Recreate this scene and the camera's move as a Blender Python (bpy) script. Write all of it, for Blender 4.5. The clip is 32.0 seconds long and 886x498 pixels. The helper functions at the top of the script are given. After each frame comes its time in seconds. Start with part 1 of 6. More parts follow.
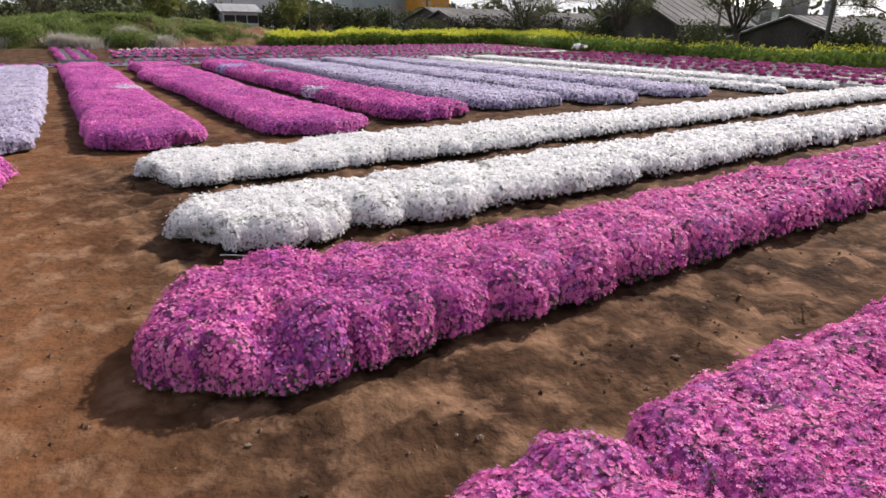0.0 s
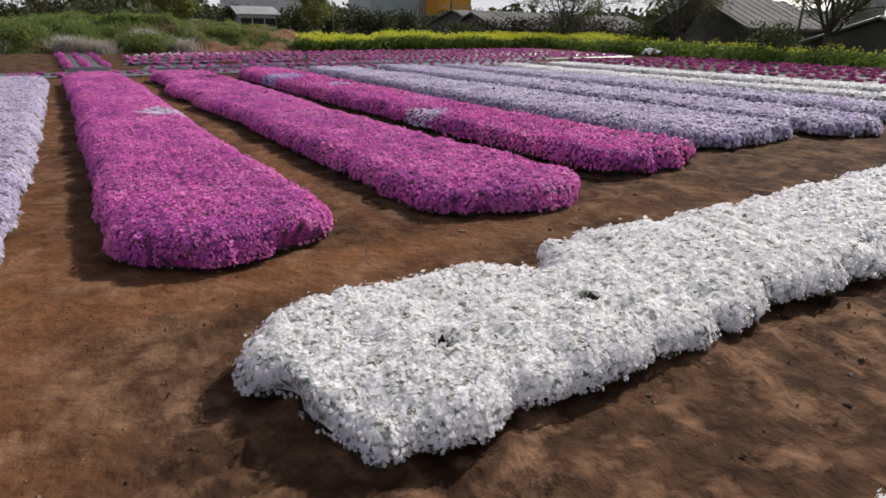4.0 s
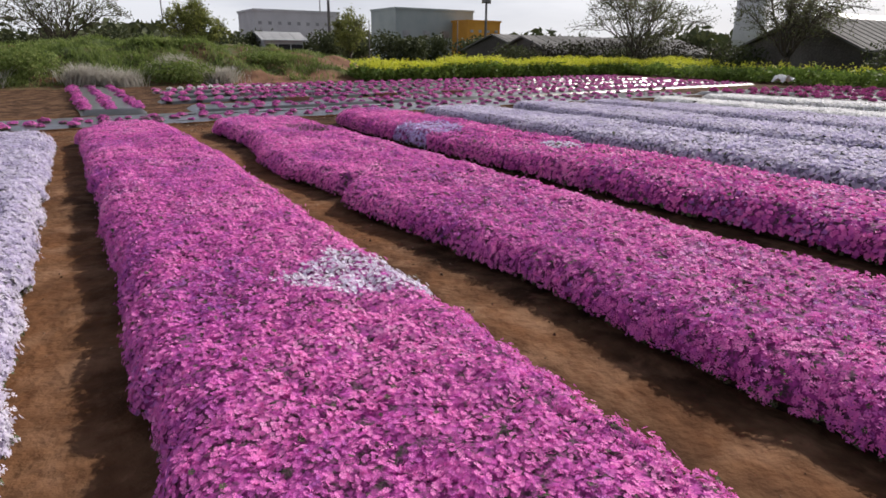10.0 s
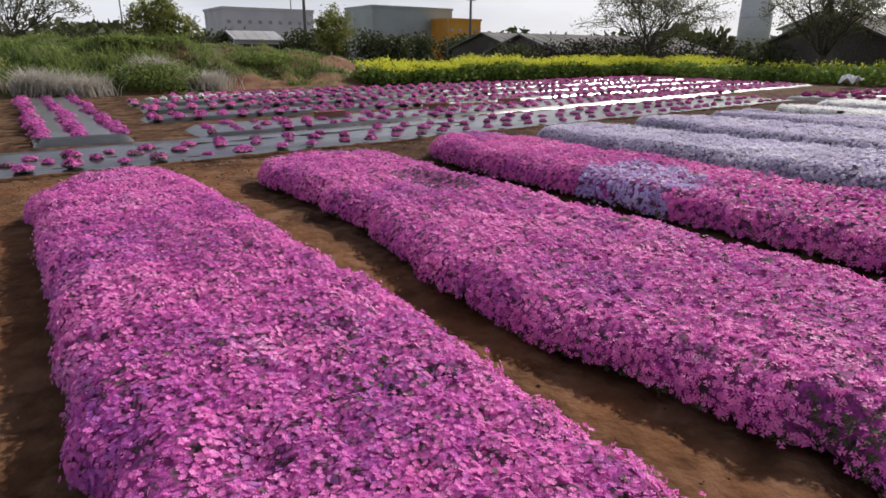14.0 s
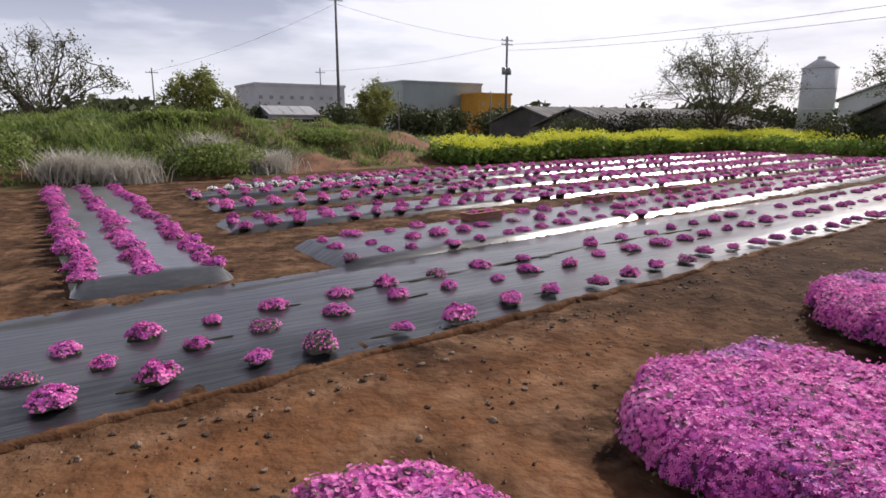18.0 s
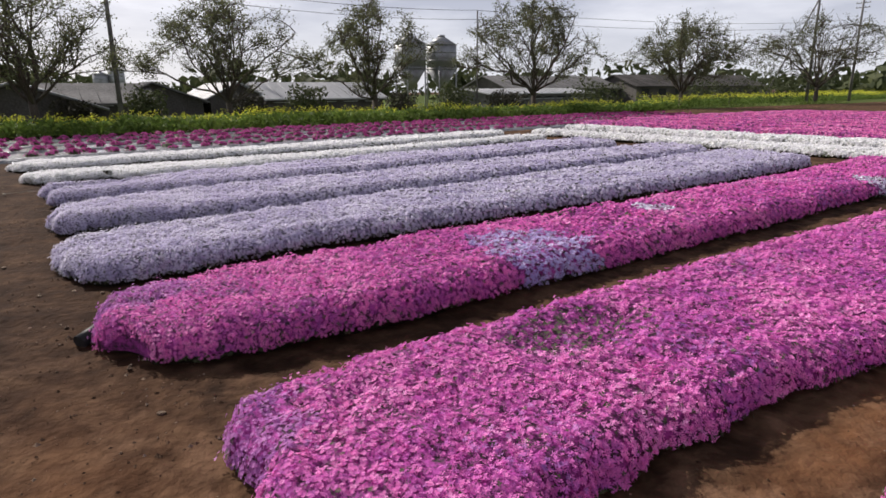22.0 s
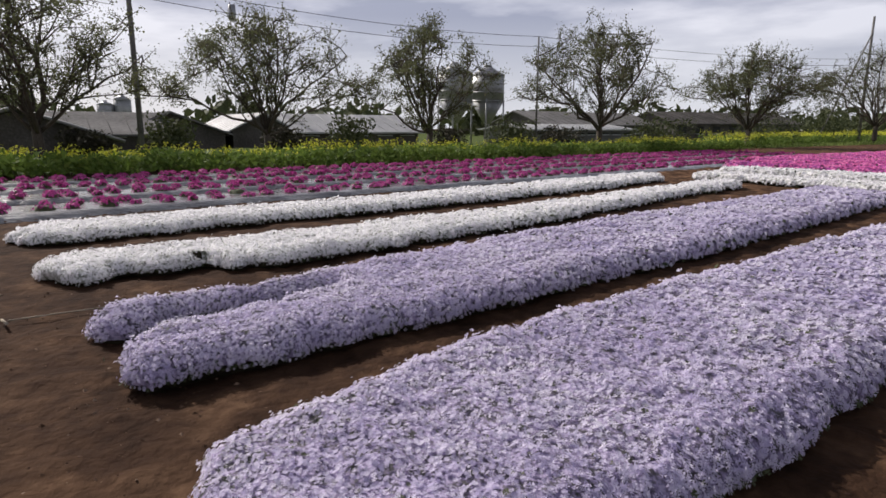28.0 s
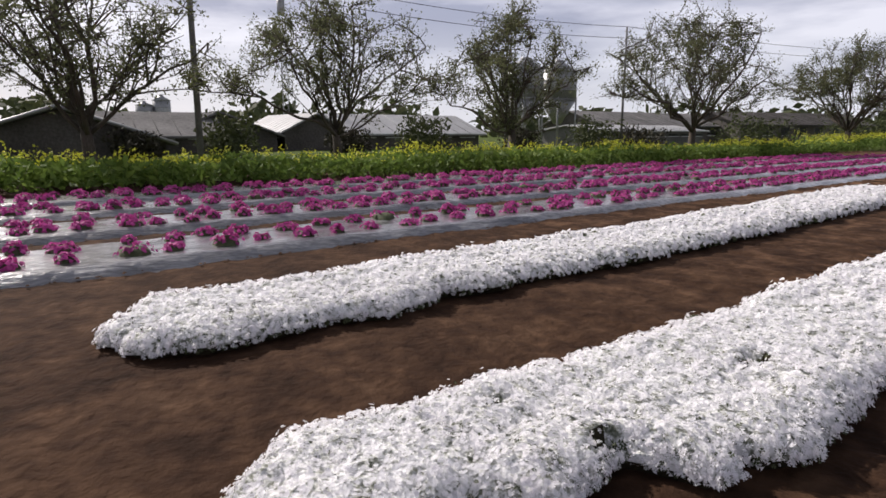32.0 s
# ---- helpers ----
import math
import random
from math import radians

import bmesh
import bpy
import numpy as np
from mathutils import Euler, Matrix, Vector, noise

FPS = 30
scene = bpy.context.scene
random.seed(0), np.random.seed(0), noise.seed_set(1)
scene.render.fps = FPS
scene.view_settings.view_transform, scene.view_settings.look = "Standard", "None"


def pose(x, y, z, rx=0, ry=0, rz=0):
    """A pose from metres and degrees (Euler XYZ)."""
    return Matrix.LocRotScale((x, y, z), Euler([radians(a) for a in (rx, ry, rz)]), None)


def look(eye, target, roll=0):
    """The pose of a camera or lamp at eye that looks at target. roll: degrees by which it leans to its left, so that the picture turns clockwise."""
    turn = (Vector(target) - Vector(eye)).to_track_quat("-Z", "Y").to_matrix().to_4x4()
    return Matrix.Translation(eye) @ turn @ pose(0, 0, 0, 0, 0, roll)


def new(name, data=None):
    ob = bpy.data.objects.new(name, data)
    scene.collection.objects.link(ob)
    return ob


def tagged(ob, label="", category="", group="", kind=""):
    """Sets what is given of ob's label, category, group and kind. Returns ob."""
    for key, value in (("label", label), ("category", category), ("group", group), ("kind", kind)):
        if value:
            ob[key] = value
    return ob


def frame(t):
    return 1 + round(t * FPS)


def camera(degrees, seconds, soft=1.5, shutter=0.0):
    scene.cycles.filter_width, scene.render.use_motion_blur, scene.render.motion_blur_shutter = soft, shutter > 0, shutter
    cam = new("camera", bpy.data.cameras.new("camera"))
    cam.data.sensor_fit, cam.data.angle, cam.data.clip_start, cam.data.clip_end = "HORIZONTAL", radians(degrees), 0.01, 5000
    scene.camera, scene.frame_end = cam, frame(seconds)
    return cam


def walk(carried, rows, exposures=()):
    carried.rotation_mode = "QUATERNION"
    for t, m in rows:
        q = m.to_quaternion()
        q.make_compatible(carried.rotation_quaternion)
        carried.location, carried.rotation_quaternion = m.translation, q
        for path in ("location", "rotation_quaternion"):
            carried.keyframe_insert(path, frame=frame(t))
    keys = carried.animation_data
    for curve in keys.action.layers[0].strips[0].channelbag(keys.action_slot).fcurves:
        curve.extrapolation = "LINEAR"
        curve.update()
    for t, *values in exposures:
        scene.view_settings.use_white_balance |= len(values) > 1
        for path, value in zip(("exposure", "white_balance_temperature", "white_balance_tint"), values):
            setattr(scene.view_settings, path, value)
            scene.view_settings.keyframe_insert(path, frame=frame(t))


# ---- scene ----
cam = camera(72.3, 32.0, soft=1.6)
PATH = [
    (0, (-0.248, -0.604, 1.911), (0.758, 0.973, 1.203), 1.0),
    (0.5, (-0.192, 0.048, 1.899), (0.809, 1.63, 1.194), 1.0),
    (1, (-0.159, 0.752, 1.834), (0.843, 2.334, 1.131), 1.0),
    (1.5, (-0.102, 1.518, 1.782), (0.9, 3.102, 1.084), 1.0),
    (2, (-0.07, 2.269, 1.73), (0.935, 3.853, 1.036), 1.1),
    (2.5, (-0.013, 3.017, 1.692), (0.989, 4.603, 1.001), 1.1),
    (3, (-0.01, 3.712, 1.693), (0.986, 5.301, 0.998), 1.0),
    (3.5, (-0.011, 4.398, 1.688), (0.983, 5.987, 0.992), 1.0),
    (4, (-0.034, 5.058, 1.7), (0.959, 6.648, 1.004), 1.0),
    (4.5, (-0.025, 5.722, 1.715), (0.969, 7.312, 1.021), 1.0),
    (6.5, (-0.068, 8.41, 1.633), (0.936, 10.023, 1.011), 0.8),
    (7, (-0.055, 8.999, 1.632), (0.948, 10.614, 1.009), 0.8),
    (7.5, (-0.098, 9.586, 1.614), (0.907, 11.198, 0.99), 0.6),
    (8, (-0.08, 10.225, 1.599), (0.925, 11.837, 0.976), 0.5),
    (8.5, (-0.083, 10.878, 1.549), (0.93, 12.486, 0.926), 0.6),
    (9, (-0.062, 11.563, 1.556), (0.943, 13.176, 0.932), 0.6),
    (9.5, (-0.032, 12.253, 1.543), (0.964, 13.872, 0.92), 0.7),
    (10, (0.05, 12.96, 1.531), (1.039, 14.582, 0.908), 0.6),
    (10.5, (0.088, 13.65, 1.52), (1.096, 15.26, 0.896), 0.5),
    (11, (0.123, 14.352, 1.504), (1.167, 15.94, 0.881), 0.6),
    (11.5, (0.153, 14.914, 1.498), (1.198, 16.501, 0.874), 0.4),
    (12, (0.185, 15.544, 1.502), (1.235, 17.128, 0.879), 0.5),
    (12.5, (0.196, 16.225, 1.49), (1.251, 17.806, 0.867), 0.5),
    (13, (0.212, 16.875, 1.491), (1.283, 18.444, 0.867), 0.4),
    (13.5, (0.2, 17.531, 1.485), (1.283, 19.093, 0.862), 0.4),
    (14, (0.189, 18.186, 1.473), (1.266, 19.752, 0.85), 0.3),
    (14.5, (0.172, 18.812, 1.488), (1.249, 20.379, 0.865), 0.3),
    (16.5, (0.166, 21.564, 1.521), (1.224, 23.143, 0.9), 0.1),
    (17, (0.156, 22.157, 1.534), (1.217, 23.751, 0.956), -0.0),
    (17.5, (0.155, 22.776, 1.558), (1.231, 24.408, 1.135), -0.2),
    (18, (0.211, 23.45, 1.53), (1.285, 25.088, 1.125), -0.0),
    (18.5, (0.238, 24.086, 1.537), (1.317, 25.719, 1.127), 0.2),
    (19, (0.286, 24.666, 1.508), (1.548, 26.163, 1.098), 0.4),
    (19.5, (0.367, 25.1, 1.547), (1.949, 26.255, 1.14), 0.1),
    (20, (0.476, 25.389, 1.568), (2.327, 26.006, 1.131), -0.6),
    (20.5, (0.571, 25.6, 1.617), (2.508, 25.546, 1.122), -0.6),
    (21, (0.446, 25.836, 1.717), (2.281, 25.216, 1.221), -0.8),
    (21.5, (0.559, 26.009, 1.739), (2.221, 25.014, 1.241), -0.6),
    (22, (0.834, 26.083, 1.784), (2.446, 25.012, 1.283), -0.5),
    (22.5, (1.315, 26.184, 1.771), (2.917, 25.099, 1.268), -0.6),
    (23, (1.93, 26.23, 1.717), (3.492, 25.09, 1.205), -0.6),
    (23.5, (2.62, 26.197, 1.719), (4.172, 25.048, 1.197), -0.5),
    (24, (3.346, 26.15, 1.691), (4.891, 24.995, 1.163), -0.2),
    (24.5, (4.059, 26.123, 1.67), (5.607, 24.975, 1.135), -0.2),
    (25, (4.768, 26.231, 1.632), (6.317, 25.086, 1.094), -0.2),
    (25.5, (5.464, 26.268, 1.621), (7.016, 25.124, 1.087), -0.1),
    (26, (6.084, 26.268, 1.629), (7.664, 25.144, 1.137), -0.2),
    (26.5, (6.731, 26.308, 1.617), (8.328, 25.186, 1.182), -0.1),
    (28.5, (9.377, 26.445, 1.577), (10.999, 25.34, 1.189), 0.2),
    (29, (10.042, 26.529, 1.57), (11.672, 25.435, 1.184), 0.2),
    (29.5, (10.66, 26.652, 1.574), (12.311, 25.59, 1.189), 0.2),
    (30, (11.469, 26.724, 1.545), (13.123, 25.668, 1.158), 0.7),
    (30.5, (12.097, 26.822, 1.545), (13.748, 25.762, 1.156), 0.6),
    (31, (12.798, 26.788, 1.51), (14.455, 25.736, 1.129), 0.1),
    (31.5, (13.536, 26.837, 1.501), (15.196, 25.789, 1.121), -0.0),
    (32, (14.23, 26.843, 1.521), (15.89, 25.795, 1.138), 0.1),
]
# stops, kelvin and tint of the picture along the way
EXPOSURES = [(0.0, 0.30, 6500, 15), (1.0, 0.05, 6500, 14), (2.0, -0.12, 6500, 13), (3.0, -0.24, 6500, 13), (4.2, -0.08, 6500, 13), (7.0, 0.10, 6500, 13), (9.0, 0.07, 6500, 13), (12.0, 0.01, 6500, 13), (14.3, 0.03, 6500, 13), (17.0, 0.15, 6500, 15), (19.0, 0.16, 6500, 16), (20.0, 0.02, 6500, 15), (22.0, 0.04, 6500, 14), (26.0, -0.10, 6500, 14), (29.0, -0.07, 6500, 15), (32.0, 0.02, 6500, 16)]
walk(cam, [(t, look(eye, target, roll)) for t, eye, target, roll in PATH], EXPOSURES)


# ---- world, sun and exposure ----
SUN_ELEV, SUN_AZ = radians(37), radians(14)  # azimuth from +x towards +y


def make_world():
    w = bpy.data.worlds.new("world")
    scene.world = w
    w.use_nodes = True
    nt = w.node_tree
    nt.nodes.clear()
    out = nt.nodes.new("ShaderNodeOutputWorld")
    sky = nt.nodes.new("ShaderNodeTexSky")
    sky.sky_type = 'NISHITA'
    sky.sun_disc = False
    sky.sun_elevation = SUN_ELEV
    sky.sun_rotation = radians(90) - SUN_AZ
    sky.dust_density = 2.0
    bg_sky = nt.nodes.new("ShaderNodeBackground")
    bg_sky.inputs[1].default_value = 0.10
    nt.links.new(sky.outputs[0], bg_sky.inputs[0])
    tc = nt.nodes.new("ShaderNodeTexCoord")
    mp = nt.nodes.new("ShaderNodeMapping")
    mp.inputs["Scale"].default_value = (1.0, 1.0, 4.5)
    nt.links.new(tc.outputs["Generated"], mp.inputs[0])
    n1 = nt.nodes.new("ShaderNodeTexNoise")
    n1.inputs["Scale"].default_value = 2.2
    n1.inputs["Detail"].default_value = 7
    n1.inputs["Roughness"].default_value = 0.52
    nt.links.new(mp.outputs[0], n1.inputs["Vector"])
    # clouds: light grey bellies to bright rims
    ramp = nt.nodes.new("ShaderNodeValToRGB")
    ramp.color_ramp.elements[0].position = 0.42
    ramp.color_ramp.elements[0].color = (0.93, 0.95, 1.03, 1)
    ramp.color_ramp.elements[1].position = 0.57
    ramp.color_ramp.elements[1].color = (0.40, 0.43, 0.55, 1)
    nt.links.new(n1.outputs[0], ramp.inputs[0])
    # brighter veil low over the horizon
    sep = nt.nodes.new("ShaderNodeSeparateXYZ")
    nt.links.new(tc.outputs["Generated"], sep.inputs[0])
    veil = nt.nodes.new("ShaderNodeMapRange")
    veil.inputs["From Min"].default_value = 0.02
    veil.inputs["From Max"].default_value = 0.17
    veil.inputs["To Min"].default_value = 0.9
    veil.inputs["To Max"].default_value = 0.0
    nt.links.new(sep.outputs[2], veil.inputs[0])
    mix = nt.nodes.new("ShaderNodeMix")
    mix.data_type = 'RGBA'
    mix.inputs["B"].default_value = (0.86, 0.90, 0.96, 1)
    nt.links.new(veil.outputs[0], mix.inputs["Factor"])
    nt.links.new(ramp.outputs[0], mix.inputs["A"])
    bg_cloud = nt.nodes.new("ShaderNodeBackground")
    nt.links.new(mix.outputs["Result"], bg_cloud.inputs[0])
    # the veiled sun brightens the clouds on its side
    dot = nt.nodes.new("ShaderNodeVectorMath")
    dot.operation = 'DOT_PRODUCT'
    dot.inputs[1].default_value = (math.cos(SUN_AZ) * math.cos(SUN_ELEV * 0.6), math.sin(SUN_AZ) * math.cos(SUN_ELEV * 0.6), math.sin(SUN_ELEV * 0.6))
    nt.links.new(tc.outputs["Generated"], dot.inputs[0])
    glow = nt.nodes.new("ShaderNodeMapRange")
    glow.inputs["From Min"].default_value = 0.42
    glow.inputs["From Max"].default_value = 1.0
    glow.inputs["To Min"].default_value = CLOUD * 0.90
    glow.inputs["To Max"].default_value = CLOUD * 0.90
    nt.links.new(dot.outputs["Value"], glow.inputs[0])
    deck = nt.nodes.new("ShaderNodeMapRange")
    deck.inputs["From Min"].default_value = 0.20
    deck.inputs["From Max"].default_value = 0.58
    deck.inputs["To Min"].default_value = 1.0
    deck.inputs["To Max"].default_value = 0.42
    nt.links.new(sep.outputs[2], deck.inputs[0])
    both = nt.nodes.new("ShaderNodeMath")
    both.operation = 'MULTIPLY'
    nt.links.new(glow.outputs[0], both.inputs[0])
    nt.links.new(deck.outputs[0], both.inputs[1])
    nt.links.new(both.outputs[0], bg_cloud.inputs[1])
    cover = nt.nodes.new("ShaderNodeMixShader")
    cover.inputs[0].default_value = 0.85
    nt.links.new(bg_sky.outputs[0], cover.inputs[1])
    nt.links.new(bg_cloud.outputs[0], cover.inputs[2])
    nt.links.new(cover.outputs[0], out.inputs[0])


CLOUD = 1.08
make_world()
sun = new("sun", bpy.data.lights.new("sun", "SUN"))
sun.data.energy = 5.0
sun.data.angle = radians(1.6)
sun.data.color = (1.0, 0.95, 0.87)
sun.matrix_world = look((30, 8, 30), (30 - math.cos(SUN_ELEV) * math.cos(SUN_AZ), 8 - math.cos(SUN_ELEV) * math.sin(SUN_AZ), 30 - math.sin(SUN_ELEV)))


# ---- materials ----
def material(name, colours, rough=0.8, scale=3.0, fine=40.0, bump=0.3, bump_scale=60.0, island=0.0, metal=0.0, spec=0.3, obj_random=0.0, contrast=(0.3, 0.7), stretch=None, thin=0.0):
    """Colours spread over a coarse and a fine noise, with relief; island: spread per loose piece."""
    m = bpy.data.materials.new(name)
    m.use_nodes = True
    nt = m.node_tree
    b = nt.nodes["Principled BSDF"]
    b.inputs["Roughness"].default_value = rough
    b.inputs["Metallic"].default_value = metal
    b.inputs["Specular IOR Level"].default_value = spec
    tc = nt.nodes.new("ShaderNodeTexCoord")
    vec = tc.outputs["Object"]
    if stretch:
        mp = nt.nodes.new("ShaderNodeMapping")
        mp.inputs["Scale"].default_value = stretch
        nt.links.new(vec, mp.inputs[0])
        vec = mp.outputs[0]
    n1 = nt.nodes.new("ShaderNodeTexNoise")
    n1.inputs["Scale"].default_value = scale
    n1.inputs["Detail"].default_value = 5
    n2 = nt.nodes.new("ShaderNodeTexNoise")
    n2.inputs["Scale"].default_value = fine
    n2.inputs["Detail"].default_value = 3
    nt.links.new(vec, n1.inputs["Vector"])
    nt.links.new(vec, n2.inputs["Vector"])
    add = nt.nodes.new("ShaderNodeMath")
    add.operation = 'MULTIPLY_ADD'
    add.inputs[1].default_value = 0.6
    nt.links.new(n1.outputs[0], add.inputs[0])
    half = nt.nodes.new("ShaderNodeMath")
    half.operation = 'MULTIPLY'
    half.inputs[1].default_value = 0.4
    nt.links.new(n2.outputs[0], half.inputs[0])
    nt.links.new(half.outputs[0], add.inputs[2])
    fac = add.outputs[0]
    if island or obj_random:
        src = nt.nodes.new("ShaderNodeNewGeometry").outputs["Random Per Island"] if island else nt.nodes.new("ShaderNodeObjectInfo").outputs["Random"]
        k = island or obj_random
        st = nt.nodes.new("ShaderNodeMapRange")
        st.inputs["From Min"].default_value = 0.32
        st.inputs["From Max"].default_value = 0.68
        nt.links.new(fac, st.inputs[0])
        fac = st.outputs[0]
        mx = nt.nodes.new("ShaderNodeMix")
        mx.data_type = 'FLOAT'
        mx.inputs[0].default_value = k
        nt.links.new(fac, mx.inputs[2])
        nt.links.new(src, mx.inputs[3])
        fac = mx.outputs[0]
    ramp = nt.nodes.new("ShaderNodeValToRGB")
    els = ramp.color_ramp.elements
    lo, hi = contrast if not island else (0.02, 0.98)
    for i, c in enumerate(colours):
        p = lo + (hi - lo) * i / max(1, len(colours) - 1)
        e = els[i] if i < 2 else els.new(p)
        e.position = p
        e.color = (*c, 1)
    nt.links.new(fac, ramp.inputs[0])
    nt.links.new(ramp.outputs[0], b.inputs["Base Color"])
    if thin:  # petals and leaves let light through
        tr = nt.nodes.new("ShaderNodeBsdfTranslucent")
        nt.links.new(ramp.outputs[0], tr.inputs[0])
        ms = nt.nodes.new("ShaderNodeMixShader")
        ms.inputs[0].default_value = thin
        nt.links.new(b.outputs[0], ms.inputs[1])
        nt.links.new(tr.outputs[0], ms.inputs[2])
        nt.links.new(ms.outputs[0], nt.nodes["Material Output"].inputs[0])
    if bump:
        n3 = nt.nodes.new("ShaderNodeTexNoise")
        n3.inputs["Scale"].default_value = bump_scale
        n3.inputs["Detail"].default_value = 5
        nt.links.new(vec, n3.inputs["Vector"])
        bp = nt.nodes.new("ShaderNodeBump")
        bp.inputs["Strength"].default_value = bump
        bp.inputs["Distance"].default_value = 0.6 / bump_scale
        nt.links.new(n3.outputs[0], bp.inputs["Height"])
        nt.links.new(bp.outputs[0], b.inputs["Normal"])
    return m


M_SOIL = material("soil", [(0.024, 0.013, 0.008), (0.050, 0.027, 0.016), (0.088, 0.049, 0.028), (0.145, 0.085, 0.050)], 0.95, 1.6, 7, 0.7, 13, spec=0.06, contrast=(0.36, 0.66))


def wear_soil():
    """Dry ochre dust over the dark soil where it is trodden."""
    nt = M_SOIL.node_tree
    b = nt.nodes["Principled BSDF"]
    src = b.inputs["Base Color"].links[0].from_socket
    at = nt.nodes.new("ShaderNodeAttribute")
    at.attribute_name = "trodden"
    n = nt.nodes.new("ShaderNodeTexNoise")
    n.inputs["Scale"].default_value = 5.0
    n.inputs["Detail"].default_value = 6
    tc = nt.nodes.new("ShaderNodeTexCoord")
    nt.links.new(tc.outputs["Object"], n.inputs["Vector"])
    k = nt.nodes.new("ShaderNodeMath")
    k.operation = 'MULTIPLY'
    nt.links.new(at.outputs["Fac"], k.inputs[0])
    nt.links.new(n.outputs[0], k.inputs[1])
    mx = nt.nodes.new("ShaderNodeMix")
    mx.data_type = 'RGBA'
    mx.inputs["B"].default_value = (0.24, 0.105, 0.046, 1)
    nt.links.new(k.outputs[0], mx.inputs["Factor"])
    nt.links.new(src, mx.inputs["A"])
    nt.links.new(mx.outputs["Result"], b.inputs["Base Color"])


wear_soil()


def crust_soil():
    """Pale dry crust in torn patches over the soil."""
    nt = M_SOIL.node_tree
    b = nt.nodes["Principled BSDF"]
    src = b.inputs["Base Color"].links[0].from_socket
    tc = nt.nodes.new("ShaderNodeTexCoord")
    n = nt.nodes.new("ShaderNodeTexNoise")
    n.inputs["Scale"].default_value = 2.6
    n.inputs["Detail"].default_value = 7
    n.inputs["Roughness"].default_value = 0.62
    n.inputs["Distortion"].default_value = 0.15
    nt.links.new(tc.outputs["Object"], n.inputs["Vector"])
    r = nt.nodes.new("ShaderNodeMapRange")
    r.inputs["From Min"].default_value = 0.50
    r.inputs["From Max"].default_value = 0.66
    r.inputs["To Max"].default_value = 0.55
    nt.links.new(n.outputs[0], r.inputs[0])
    dry = nt.nodes.new("ShaderNodeAttribute")
    dry.attribute_name = "dry"
    dk = nt.nodes.new("ShaderNodeMath")
    dk.operation = 'MULTIPLY'
    nt.links.new(r.outputs[0], dk.inputs[0])
    nt.links.new(dry.outputs["Fac"], dk.inputs[1])
    mx = nt.nodes.new("ShaderNodeMix")
    mx.data_type = 'RGBA'
    mx.inputs["B"].default_value = (0.25, 0.145, 0.088, 1)
    nt.links.new(dk.outputs[0], mx.inputs["Factor"])
    nt.links.new(src, mx.inputs["A"])
    nt.links.new(mx.outputs["Result"], b.inputs["Base Color"])


crust_soil()


def damp_soil():
    """Watered soil between the beds by the film is darker."""
    nt = M_SOIL.node_tree
    b = nt.nodes["Principled BSDF"]
    src = b.inputs["Base Color"].links[0].from_socket
    wet = nt.nodes.new("ShaderNodeAttribute")
    wet.attribute_name = "damp"
    tc = nt.nodes.new("ShaderNodeTexCoord")
    n = nt.nodes.new("ShaderNodeTexNoise")
    n.inputs["Scale"].default_value = 1.9
    n.inputs["Detail"].default_value = 5
    nt.links.new(tc.outputs["Object"], n.inputs["Vector"])
    r = nt.nodes.new("ShaderNodeMapRange")
    r.inputs["From Min"].default_value = 0.3
    r.inputs["From Max"].default_value = 0.7
    r.inputs["To Min"].default_value = 0.65
    r.inputs["To Max"].default_value = 0.2
    nt.links.new(n.outputs[0], r.inputs[0])
    k = nt.nodes.new("ShaderNodeMath")
    k.operation = 'MULTIPLY'
    nt.links.new(wet.outputs["Fac"], k.inputs[0])
    nt.links.new(r.outputs[0], k.inputs[1])
    mx = nt.nodes.new("ShaderNodeMix")
    mx.data_type = 'RGBA'
    mx.inputs["B"].default_value = (0.026, 0.014, 0.009, 1)
    nt.links.new(k.outputs[0], mx.inputs["Factor"])
    nt.links.new(src, mx.inputs["A"])
    nt.links.new(mx.outputs["Result"], b.inputs["Base Color"])


damp_soil()
M_PINK = material("magenta_blossom", [(0.28, 0.10, 0.42), (0.56, 0.13, 0.50), (0.78, 0.19, 0.56), (0.91, 0.32, 0.67), (0.90, 0.50, 0.78)], 0.6, 1.6, 12, 0, island=0.3, spec=0.2, thin=0.3)
M_ROSE = material("rose_blossom", [(0.30, 0.09, 0.38), (0.57, 0.12, 0.47), (0.80, 0.18, 0.55), (0.91, 0.31, 0.65), (0.90, 0.48, 0.75)], 0.6, 1.6, 12, 0, island=0.3, spec=0.2, thin=0.3)
M_BRIGHT = material("bright_pink_blossom", [(0.28, 0.10, 0.36), (0.56, 0.13, 0.43), (0.80, 0.20, 0.50), (0.93, 0.34, 0.62), (0.92, 0.52, 0.73)], 0.6, 1.6, 12, 0, island=0.3, spec=0.2, thin=0.3)
M_VIOLET = material("violet_blossom", [(0.26, 0.09, 0.36), (0.44, 0.15, 0.48), (0.60, 0.23, 0.57), (0.70, 0.36, 0.68)], 0.6, 1.6, 12, 0, island=0.3, spec=0.2, thin=0.3)
M_CRIM = material("crimson_blossom", [(0.24, 0.03, 0.14), (0.43, 0.06, 0.25), (0.60, 0.10, 0.36), (0.70, 0.18, 0.46)], 0.6, 2.2, 17, 0, island=0.5, spec=0.2, thin=0.3)
M_LAV = material("lavender_blossom", [(0.40, 0.35, 0.57), (0.62, 0.57, 0.74), (0.77, 0.73, 0.85), (0.90, 0.88, 0.94)], 0.6, 1.6, 12, 0, island=0.3, spec=0.2, thin=0.45)
